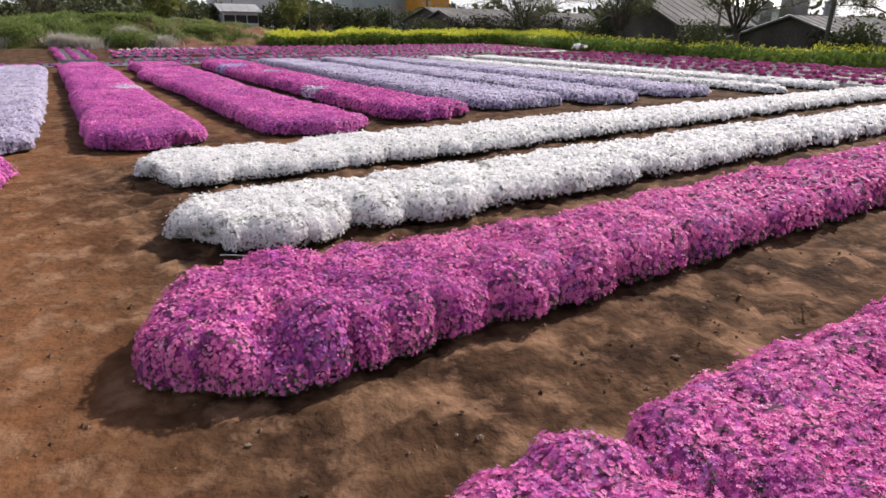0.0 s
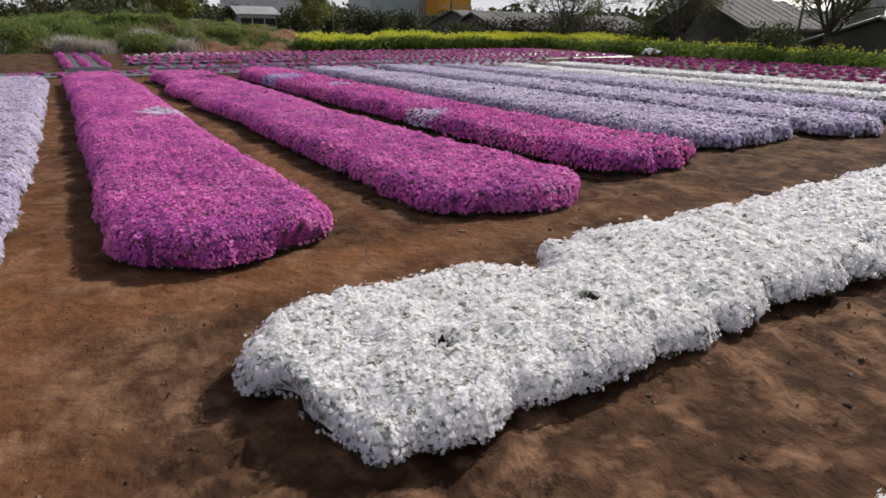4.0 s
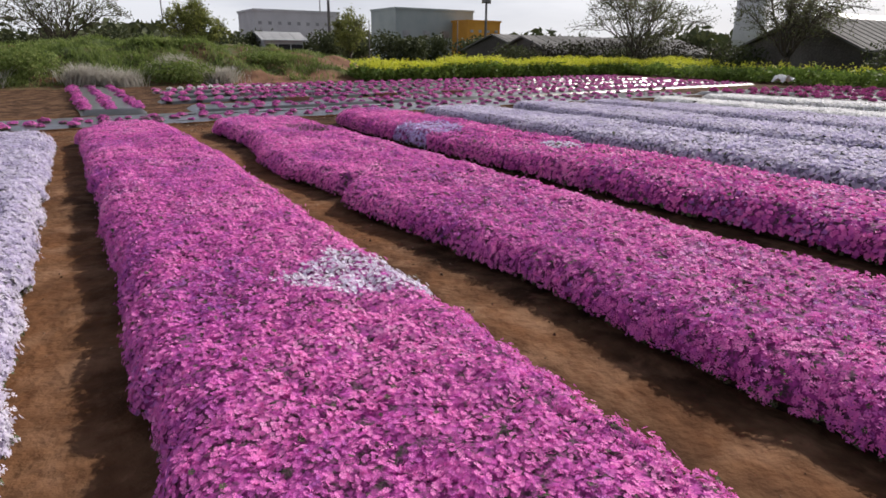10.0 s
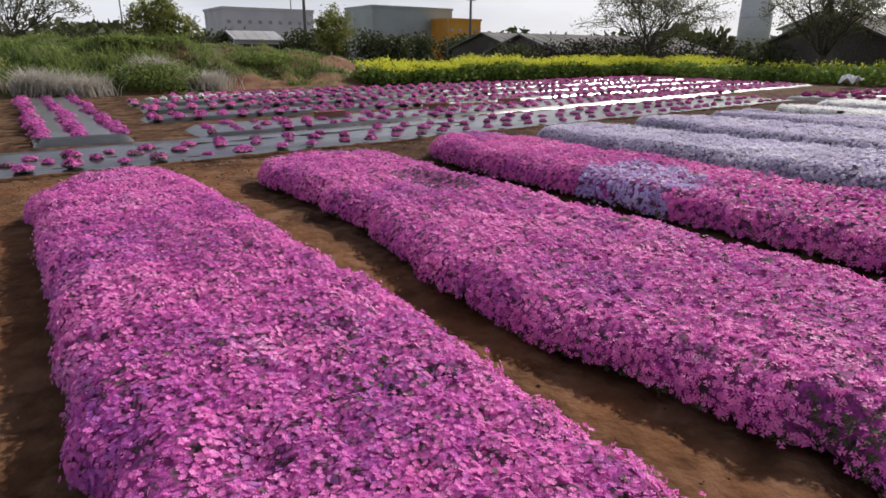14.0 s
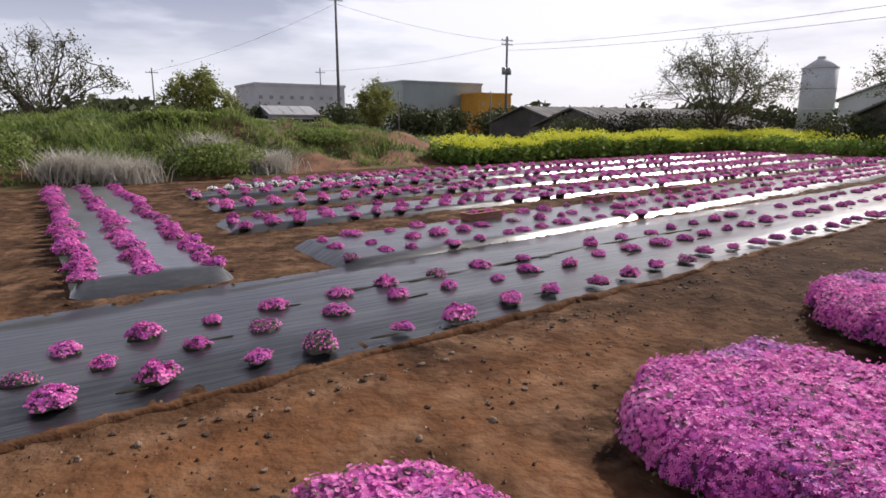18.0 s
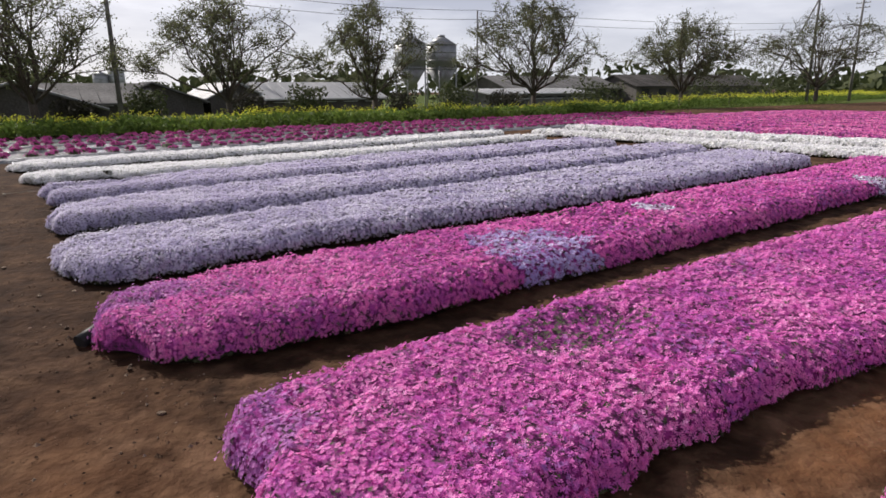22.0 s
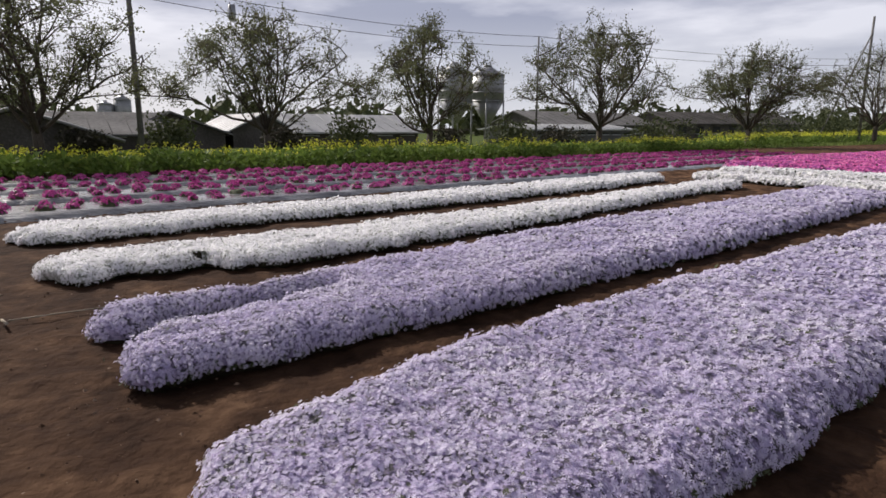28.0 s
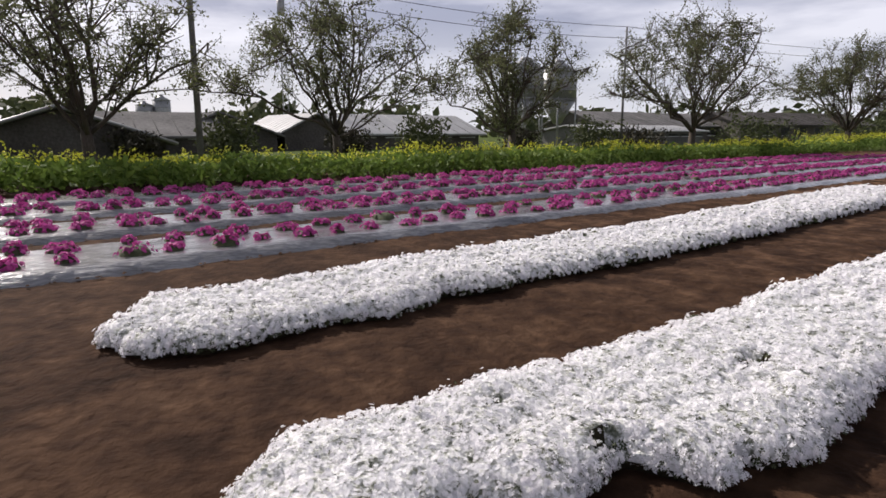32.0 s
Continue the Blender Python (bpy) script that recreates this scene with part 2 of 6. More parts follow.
M_WHITE = material("white_blossom", [(0.84, 0.82, 0.85), (0.90, 0.89, 0.91), (0.94, 0.94, 0.95)], 0.6, 1.6, 12, 0, island=0.4, spec=0.2, thin=0.45)
M_LILAC = material("lilac_blossom", [(0.28, 0.21, 0.52), (0.45, 0.37, 0.70), (0.62, 0.55, 0.82), (0.78, 0.73, 0.90)], 0.6, 1.6, 12, 0, island=0.3, spec=0.2, thin=0.3)
M_PATCH = material("pale_blue_blossom", [(0.60, 0.57, 0.78), (0.78, 0.76, 0.88), (0.92, 0.91, 0.95)], 0.6, 2.2, 15, 0, island=0.4, spec=0.2, thin=0.3)
M_FOL_P = material("foliage_under_magenta", [(0.024, 0.024, 0.015), (0.10, 0.031, 0.08), (0.28, 0.04, 0.22), (0.44, 0.065, 0.34)], 0.85, 14, 62, 0.9, 60, contrast=(0.35, 0.60))
M_FOL_L = material("foliage_under_lavender", [(0.035, 0.038, 0.025), (0.10, 0.09, 0.11), (0.26, 0.22, 0.34), (0.42, 0.37, 0.52)], 0.85, 14, 62, 0.9, 60, contrast=(0.35, 0.60))
M_FOL_W = material("foliage_under_white", [(0.06, 0.07, 0.045), (0.22, 0.23, 0.19), (0.54, 0.55, 0.53), (0.76, 0.76, 0.76)], 0.85, 14, 62, 0.9, 60, contrast=(0.34, 0.57))
M_FOL = material("phlox_foliage", [(0.03, 0.042, 0.02), (0.07, 0.085, 0.04), (0.13, 0.13, 0.07)], 0.8, 9, 60, 0.6, 60)
# near-black, so the shade beneath a bed's overhanging rim is in the colour
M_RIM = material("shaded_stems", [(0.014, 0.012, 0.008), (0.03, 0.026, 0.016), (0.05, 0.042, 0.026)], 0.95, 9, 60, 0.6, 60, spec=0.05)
M_DULL = material("faded_foliage", [(0.04, 0.04, 0.03), (0.08, 0.075, 0.06), (0.14, 0.125, 0.10)], 0.85, 9, 60, 0.6, 60)
M_FILM = material("mulch_film", [(0.014, 0.015, 0.017), (0.032, 0.034, 0.037), (0.075, 0.074, 0.072)], 0.3, 1.3, 20, 0.12, 6, spec=1.0, stretch=(0.6, 1.8, 1))
M_FILM_LONG = material("dusty_mulch_film", [(0.008, 0.009, 0.011), (0.014, 0.015, 0.018), (0.024, 0.025, 0.028), (0.070, 0.068, 0.065)], 0.34, 1.2, 9, 0.12, 5, spec=0.6, stretch=(0.25, 3.4, 1), contrast=(0.34, 0.74))
# black film as well; its pale greys paint in the sky's glare
M_FILM_GLARE = material("mulch_film_painted_glare", [(0.04, 0.04, 0.045), (0.11, 0.11, 0.115), (0.24, 0.24, 0.245), (0.44, 0.44, 0.44)], 0.28, 1.5, 12, 0.55, 7, spec=1.0, stretch=(3.0, 0.6, 1))
for fm, coat in ((M_FILM, 0.7), (M_FILM_GLARE, 1.0), (M_FILM_LONG, 0.5)):
    fm.node_tree.nodes["Principled BSDF"].inputs["Coat Weight"].default_value = coat
    fm.node_tree.nodes["Principled BSDF"].inputs["Coat Roughness"].default_value = 0.16
M_GRASS = material("bank_grass", [(0.035, 0.055, 0.016), (0.065, 0.092, 0.026), (0.10, 0.125, 0.04), (0.15, 0.16, 0.065)], 0.95, 0.7, 12, 0.5, 20, spec=0.03)
M_BLADE = material("grass_blade", [(0.065, 0.095, 0.021), (0.125, 0.175, 0.042), (0.205, 0.265, 0.072), (0.34, 0.36, 0.15)], 0.7, 0.5, 6, 0, island=0.5, thin=0.42)
M_DRY = material("dry_grass", [(0.20, 0.16, 0.11), (0.34, 0.29, 0.22), (0.50, 0.46, 0.38)], 0.8, 1.5, 8, 0, island=0.6)
M_RAPE_G = material("rape_leaf", [(0.07, 0.12, 0.022), (0.14, 0.215, 0.04), (0.24, 0.33, 0.07)], 0.7, 0.6, 5, 0, island=0.55, thin=0.35)
M_RAPE_Y = material("rape_blossom", [(0.50, 0.52, 0.03), (0.66, 0.67, 0.05), (0.80, 0.80, 0.14)], 0.6, 0.6, 5, 0, island=0.7, thin=0.3)
M_PLUME = material("pale_dry_plume", [(0.34, 0.31, 0.26), (0.50, 0.47, 0.42), (0.64, 0.62, 0.57)], 0.8, 1.5, 8, 0, island=0.6, thin=0.3)
M_BARK = material("bark", [(0.035, 0.028, 0.022), (0.08, 0.065, 0.05), (0.13, 0.11, 0.09)], 0.9, 3, 25, 0.8, 25, stretch=(1, 1, 0.3))
M_LEAF = material("tree_leaf", [(0.065, 0.070, 0.036), (0.12, 0.132, 0.062), (0.20, 0.21, 0.10)], 0.7, 0.5, 4, 0, island=0.6, thin=0.42)
M_SPRING = material("fresh_spring_leaf", [(0.10, 0.12, 0.03), (0.19, 0.21, 0.055), (0.30, 0.31, 0.10)], 0.7, 0.5, 4, 0, island=0.6, thin=0.42)
M_BUSH = material("bush_leaf", [(0.035, 0.045, 0.02), (0.065, 0.08, 0.032), (0.11, 0.12, 0.05)], 0.75, 0.5, 4, 0, island=0.6, thin=0.2)
M_ROOF = material("dark_tin_roof", [(0.04, 0.037, 0.035), (0.075, 0.07, 0.066), (0.13, 0.122, 0.115)], 0.9, 0.5, 5, 0.3, 6, spec=0.08)
M_GREYROOF = material("grey_slate_roof", [(0.10, 0.097, 0.094), (0.17, 0.166, 0.162), (0.25, 0.243, 0.236)], 0.9, 0.5, 5, 0.3, 6, spec=0.1)
M_PALEROOF = material("pale_tin_roof", [(0.26, 0.265, 0.27), (0.36, 0.365, 0.37), (0.46, 0.465, 0.47)], 0.5, 0.3, 5, 0.2, 6, spec=0.4)
M_WALL = material("weathered_wall", [(0.06, 0.055, 0.05), (0.11, 0.10, 0.092), (0.18, 0.168, 0.155)], 0.9, 0.5, 8, 0.4, 10, spec=0.15)
M_PALEWALL = material("pale_wall", [(0.46, 0.465, 0.475), (0.58, 0.585, 0.595), (0.68, 0.685, 0.69)], 0.8, 0.3, 6, 0.2, 8)
M_STUCCO = material("grey_stucco_wall", [(0.09, 0.09, 0.088), (0.15, 0.148, 0.145), (0.22, 0.217, 0.212)], 0.9, 0.3, 6, 0.2, 8, spec=0.1)
M_GREENWALL = material("grey_green_wall", [(0.25, 0.30, 0.29), (0.33, 0.38, 0.37), (0.40, 0.44, 0.43)], 0.75, 0.3, 6, 0.2, 8)
M_OCHRE = material("ochre_wall", [(0.48, 0.22, 0.03), (0.60, 0.29, 0.045), (0.66, 0.35, 0.07)], 0.8, 0.4, 6, 0.2, 8)
M_STEEL = material("galvanised_steel", [(0.22, 0.225, 0.23), (0.33, 0.335, 0.34), (0.44, 0.445, 0.45)], 0.45, 0.8, 9, 0.15, 12, metal=0.5)
M_CONC = material("pole_concrete", [(0.09, 0.085, 0.08), (0.16, 0.155, 0.15), (0.22, 0.21, 0.20)], 0.85, 1, 12, 0.3, 30)
M_DARK = material("dark_opening", [(0.015, 0.015, 0.016), (0.03, 0.03, 0.03)], 0.6, 1, 8, 0)
M_WIRE = material("black_wire", [(0.02, 0.02, 0.02), (0.035, 0.035, 0.035)], 0.6, 1, 8, 0)
M_TRAY = material("terracotta_plastic", [(0.20, 0.085, 0.055), (0.30, 0.14, 0.09), (0.38, 0.20, 0.14)], 0.6, 3, 20, 0.2, 30)
M_STONE = material("soil_clod", [(0.07, 0.042, 0.026), (0.13, 0.085, 0.055), (0.24, 0.18, 0.13)], 0.95, 4, 30, 0.6, 40, obj_random=0.6)
M_RAG = material("torn_white_film", [(0.6, 0.6, 0.6), (0.75, 0.75, 0.75), (0.85, 0.85, 0.85)], 0.4, 6, 30, 0.4, 20)


# ---- building helpers ----
rng = np.random.default_rng(7)


def mesh_np(name, v, f, mats, mi=None, smooth=False):
    """A mesh from arrays: v (n, 3) points, f (m, 3 or 4) faces."""
    me = bpy.data.meshes.new(name)
    v = np.asarray(v, np.float32)
    f = np.asarray(f, np.int32)
    k = f.shape[1]
    me.vertices.add(len(v))
    me.vertices.foreach_set("co", v.ravel())
    me.loops.add(f.size)
    me.loops.foreach_set("vertex_index", f.ravel())
    me.polygons.add(len(f))
    me.polygons.foreach_set("loop_start", np.arange(0, f.size, k, dtype=np.int32))
    me.polygons.foreach_set("loop_total", np.full(len(f), k, np.int32))
    for m in (mats if isinstance(mats, (list, tuple)) else [mats]):
        me.materials.append(m)
    if mi is not None:
        me.polygons.foreach_set("material_index", np.asarray(mi, np.int32))
    me.polygons.foreach_set("use_smooth", np.full(len(f), smooth))
    me.update(calc_edges=True)
    return me


def part(name, data, mat=None, parent=None, label="", m=None):
    """Links a bmesh or mesh as one object, under parent if given."""
    if isinstance(data, bmesh.types.BMesh):
        me = bpy.data.meshes.new(name)
        data.to_mesh(me)
        data.free()
        me.materials.append(mat)
        data = me
    ob = new(name, data)
    if parent:
        ob.parent = parent
    if m is not None:
        ob.matrix_basis = m
    if label:
        ob["label"] = label
    return ob


def hash01(ix, iy, seed):
    h = (ix.astype(np.int64) * 374761393 + iy.astype(np.int64) * 668265263 + seed * 1274126177) & 0xFFFFFFFF
    h = ((h ^ (h >> 13)) * 1103515245) & 0xFFFFFFFF
    return ((h ^ (h >> 16)) & 0xFFFFFF) / float(0xFFFFFF)


def vnoise(x, y, seed=0):
    """Smooth value noise, -1 to 1."""
    x, y = np.broadcast_arrays(np.asarray(x, float), np.asarray(y, float))
    ix, iy = np.floor(x), np.floor(y)
    fx, fy = x - ix, y - iy
    fx, fy = fx * fx * (3 - 2 * fx), fy * fy * (3 - 2 * fy)
    ix, iy = ix.astype(np.int64), iy.astype(np.int64)
    a = hash01(ix, iy, seed) * (1 - fx) + hash01(ix + 1, iy, seed) * fx
    b = hash01(ix, iy + 1, seed) * (1 - fx) + hash01(ix + 1, iy + 1, seed) * fx
    return (a * (1 - fy) + b * fy) * 2 - 1


def grid_faces(nu, nv):
    i = np.arange(nu - 1)[:, None] * nv + np.arange(nv - 1)[None, :]
    return np.stack([i, i + nv, i + nv + 1, i + 1], -1).reshape(-1, 4)


def scallops(s, size, seed):
    """Round bulges of uneven width along a line, 0 to 1, meeting in cusps."""
    x = np.asarray(s, float) / size
    i0 = np.floor(x).astype(np.int64)
    best = np.zeros_like(x)
    for k in (-1, 0, 1):
        i = i0 + k
        c = i + 0.5 + 0.5 * (hash01(i, i * 0 + 1, seed) - 0.5)
        r = 0.50 + 0.30 * hash01(i, i * 0 + 2, seed)
        best = np.maximum(best, (0.55 + 0.45 * hash01(i, i * 0 + 3, seed)) * np.sqrt(np.clip(1 - ((x - c) / r) ** 2, 0, 1)))
    return best


def cushions(x, y, size, seed):
    """Round mounds grown into each other, 0 to 1."""
    x, y = x / size, y / size
    ix, iy = np.floor(x).astype(np.int64), np.floor(y).astype(np.int64)
    best = np.zeros_like(x)
    for a in (-1, 0, 1):
        for b in (-1, 0, 1):
            i, j = ix + a, iy + b
            cx, cy = i + 0.15 + 0.7 * hash01(i, j, seed), j + 0.15 + 0.7 * hash01(i, j, seed + 1)
            r = 0.65 + 0.35 * hash01(i, j, seed + 2)
            best = np.maximum(best, np.sqrt(np.clip(1 - ((x - cx) ** 2 + (y - cy) ** 2) / r ** 2, 0, 1)))
    return best


def tufts(x, y, seed):
    """Small uneven heights of flower tufts, in metres."""
    return 0.012 * vnoise(x * 9, y * 9, seed + 15) + 0.058 * tuft_domes(x, y, seed)


def tuft_domes(x, y, seed):
    return cushions(x + 0.025 * vnoise(x * 9, y * 9, seed + 17), y + 0.025 * vnoise(x * 8, y * 8, seed + 18), 0.112, seed + 16)


def walk_dist(x, y):
    """Distance to the footway along the beds."""
    d1 = np.hypot(x, y - np.clip(y, -1, 26))
    d2 = np.hypot(x - np.clip(x, 0, 15), y - 26.4)
    return np.minimum(d1, d2)


FLOWER = np.array([[0, 0, 0]] + [[math.cos(a + s) * q, math.sin(a + s) * q, z] for a in np.arange(5) * math.tau / 5 for s, q, z in ((-0.46, 0.98, 0.16), (0.46, 0.98, 0.16))])
FLOWER_F = np.array([[0, 1 + 2 * k, 2 + 2 * k] for k in range(5)])


def blossoms(p, n, r, tilt=0.32):
    """Five-petalled flowers at points p, facing roughly along n, of radius r."""
    c = len(p)
    n = n + rng.normal(0, tilt, (c, 3)) + (0.05, 0.01, 0.05)
    n[:, 2] = np.abs(n[:, 2]) * 0.9 + 0.1
    n /= np.linalg.norm(n, axis=1)[:, None]
    a = rng.normal(0, 1, (c, 3))
    t = np.cross(n, a)
    t /= np.linalg.norm(t, axis=1)[:, None] + 1e-9
    b = np.cross(n, t)
    k = np.asarray(r)[:, None, None]
    v = p[:, None] + k * (FLOWER[None, :, 0, None] * t[:, None] + FLOWER[None, :, 1, None] * b[:, None] + FLOWER[None, :, 2, None] * n[:, None])
    f = FLOWER_F[None] + (np.arange(c) * len(FLOWER))[:, None, None]
    return v.reshape(-1, 3), f.reshape(-1, 3)


def petal_pairs(p, n, r, tilt=0.34):
    """Blossoms as two folded petals each, for small young plants."""
    c = len(p)
    n = n + rng.normal(0, tilt, (c, 3)) + (0.05, 0.01, 0.05)
    n[:, 2] = np.abs(n[:, 2]) * 0.9 + 0.1
    n /= np.linalg.norm(n, axis=1)[:, None]
    t = np.cross(n, rng.normal(0, 1, (c, 3)))
    t /= np.linalg.norm(t, axis=1)[:, None] + 1e-9
    b = np.cross(n, t)
    k = np.asarray(r)[:, None] * 1.05
    v = np.stack([p - t * k, p - b * k * 0.95 + n * k * 0.25, p + t * k, p + b * k * 0.95 + n * k * 0.25], 1).reshape(-1, 3)
    i = np.arange(c)[:, None] * 4
    return v, np.stack([i + [0, 1, 2], i + [0, 2, 3]], 1).reshape(-1, 3)


TREFOIL = np.array([[0, 0, 0]] + [[math.cos(a + d) * q, math.sin(a + d) * q, z] for a in np.arange(3) * math.tau / 3 for d, q, z in ((-0.78, 1.0, 0.22), (0.62, 1.08, 0.10))])
TREFOIL_F = np.array([[0, 1 + 2 * k, 2 + 2 * k] for k in range(3)])


def trefoils(p, n, r, tilt=0.32):
    """Blossoms as three broad petals, for beds farther from the footway."""
    c = len(p)
    n = n + rng.normal(0, tilt, (c, 3)) + (0.05, 0.01, 0.05)
    n[:, 2] = np.abs(n[:, 2]) * 0.9 + 0.1
    n /= np.linalg.norm(n, axis=1)[:, None]
    t = np.cross(n, rng.normal(0, 1, (c, 3)))
    t /= np.linalg.norm(t, axis=1)[:, None] + 1e-9
    b = np.cross(n, t)
    k = np.asarray(r)[:, None, None]
    v = p[:, None] + k * (TREFOIL[None, :, 0, None] * t[:, None] + TREFOIL[None, :, 1, None] * b[:, None] + TREFOIL[None, :, 2, None] * n[:, None])
    return v.reshape(-1, 3), (TREFOIL_F[None] + (np.arange(c) * len(TREFOIL))[:, None, None]).reshape(-1, 3)


def tube(bm, pts, radii, sides=8):
    """A tapered tube along pts."""
    rings = []
    for i, p in enumerate(pts):
        p = Vector(p)
        d = Vector(pts[min(i + 1, len(pts) - 1)]) - Vector(pts[max(i - 1, 0)])
        q = d.to_track_quat("Z", "Y")
        rings.append([bm.verts.new(p + q @ Vector((math.cos(a) * radii[i], math.sin(a) * radii[i], 0))) for a in [math.tau * k / sides for k in range(sides)]])
    for r0, r1 in zip(rings, rings[1:]):
        for k in range(sides):
            fc = bm.faces.new((r0[k], r0[(k + 1) % sides], r1[(k + 1) % sides], r1[k]))
            fc.smooth = True
    bm.faces.new(rings[0][::-1])
    bm.faces.new(rings[-1])
    return bm


def box(bm, x0, y0, z0, x1, y1, z1):
    m = bmesh.ops.create_cube(bm, size=1.0)["verts"]
    for v in m:
        v.co = Vector((x0 + (v.co.x + 0.5) * (x1 - x0), y0 + (v.co.y + 0.5) * (y1 - y0), z0 + (v.co.z + 0.5) * (z1 - z0)))
    return bm


# ---- ground ----
def axis_lines(lo, hi, step, far):
    inner = np.arange(lo, hi + step / 2, step)
    out, g, a, b = [], step, lo, hi
    left, right = [], []
    while a > -far or b < far:
        g *= 1.35
        a -= g
        b += g
        left.append(a)
        right.append(b)
    return np.concatenate([left[::-1], inner, right])


def trodden(x, y):
    """How far feet have worn the soil smooth, dry and light: the footways between the beds."""
    w = 0.25 * vnoise(x * 0.9, y * 0.9, 17) + 0.12 * vnoise(x * 2.7, y * 2.7, 18)
    a = np.clip(1 - np.abs(x + 0.75) / 1.0 + w, 0, 1) * (y < 30)
    b = np.clip(1 - np.abs(y - 26.2) / 0.75 + w, 0, 1) * np.clip((5.5 - x) / 3.5, 0, 1)
    c = np.clip(1 - np.abs(y - 9.15) / 0.7 + w, 0, 1) * np.clip((7 - x) / 5, 0, 1)
    d = np.clip(1 - np.abs(x - np.interp(y, [9, 16, 26], [2.25, 2.15, 1.95])) / 0.3 + w, 0, 1) * (y > 9) * (y < 27)
    return np.clip(np.maximum(np.maximum(a, b * 0.9), np.maximum(c, d * 0.8)), 0, 1)


def ground_height(x, y):
    near = np.clip(1 - np.maximum(np.maximum(-4 - x, x - 26), np.maximum(-4 - y, y - 44)) / 6, 0, 1)
    w = (1 - 0.75 * trodden(x, y)) * (1 + 0.9 * np.clip((8.8 - y) / 1.5, 0, 1))
    z = 0.016 * vnoise(x * 1.1, y * 1.1, 3) + 0.014 * vnoise(x * 2.6, y * 2.3, 4) * w + (0.024 * np.abs(vnoise(x * 5.6, y * 4.9, 5)) - 0.010) * w + 0.013 * vnoise(x * 10.5, y * 10.5, 6) * w
    return z * near - 0.02


gx = axis_lines(-2.0, 16.0, 0.092, 2500)
gy = axis_lines(-0.5, 27.5, 0.092, 2500)
GX, GY = np.meshgrid(gx, gy, indexing="ij")
ground = part("ground", mesh_np("ground", np.stack([GX, GY, ground_height(GX, GY)], -1).reshape(-1, 3), grid_faces(len(gx), len(gy)), M_SOIL, smooth=True))
wear = ground.data.attributes.new("trodden", 'FLOAT', 'POINT')
wear.data.foreach_set("value", trodden(GX, GY).ravel().astype(np.float32))
damp = ground.data.attributes.new("dry", 'FLOAT', 'POINT')
damp.data.foreach_set("value", (1 - 0.95 * np.clip((GX - 3) / 4, 0, 1) * np.clip((GY - 20) / 4, 0, 1) * (GY < 30) + 0.6 * np.clip((8.8 - GY) / 2, 0, 1)).ravel().astype(np.float32))
wet = ground.data.attributes.new("damp", 'FLOAT', 'POINT')
wet.data.foreach_set("value", (np.clip((GX - 3.6) / 2, 0, 1) * np.clip((GY - 12) / 3, 0, 1) * (GY < 30) * (1 - 0.7 * trodden(GX, GY))).ravel().astype(np.float32))
tagged(ground, "bare brown trodden soil between the flower beds", "ground", kind="structure")


# ---- flower beds ----
def bed_lines(axis, s0, s1, mid, far):
    """Places along a bed, closer together near the footway and at the ends."""
    out, s = [s0], s0
    while s < s1:
        x, y = (mid, s) if axis == "y" else (s, mid)
        vd = math.hypot(0.9 * float(walk_dist(np.array(x), np.array(y))) + 0.45, 1.5)
        k = 0.058 * min(max(vd / 2.2 * far, 1), 3.6)
        if min(s - s0, s1 - s) < 0.4:
            k = min(k, 0.06 * far)
        s += k
        out.append(min(s, s1))
    return np.array(out)


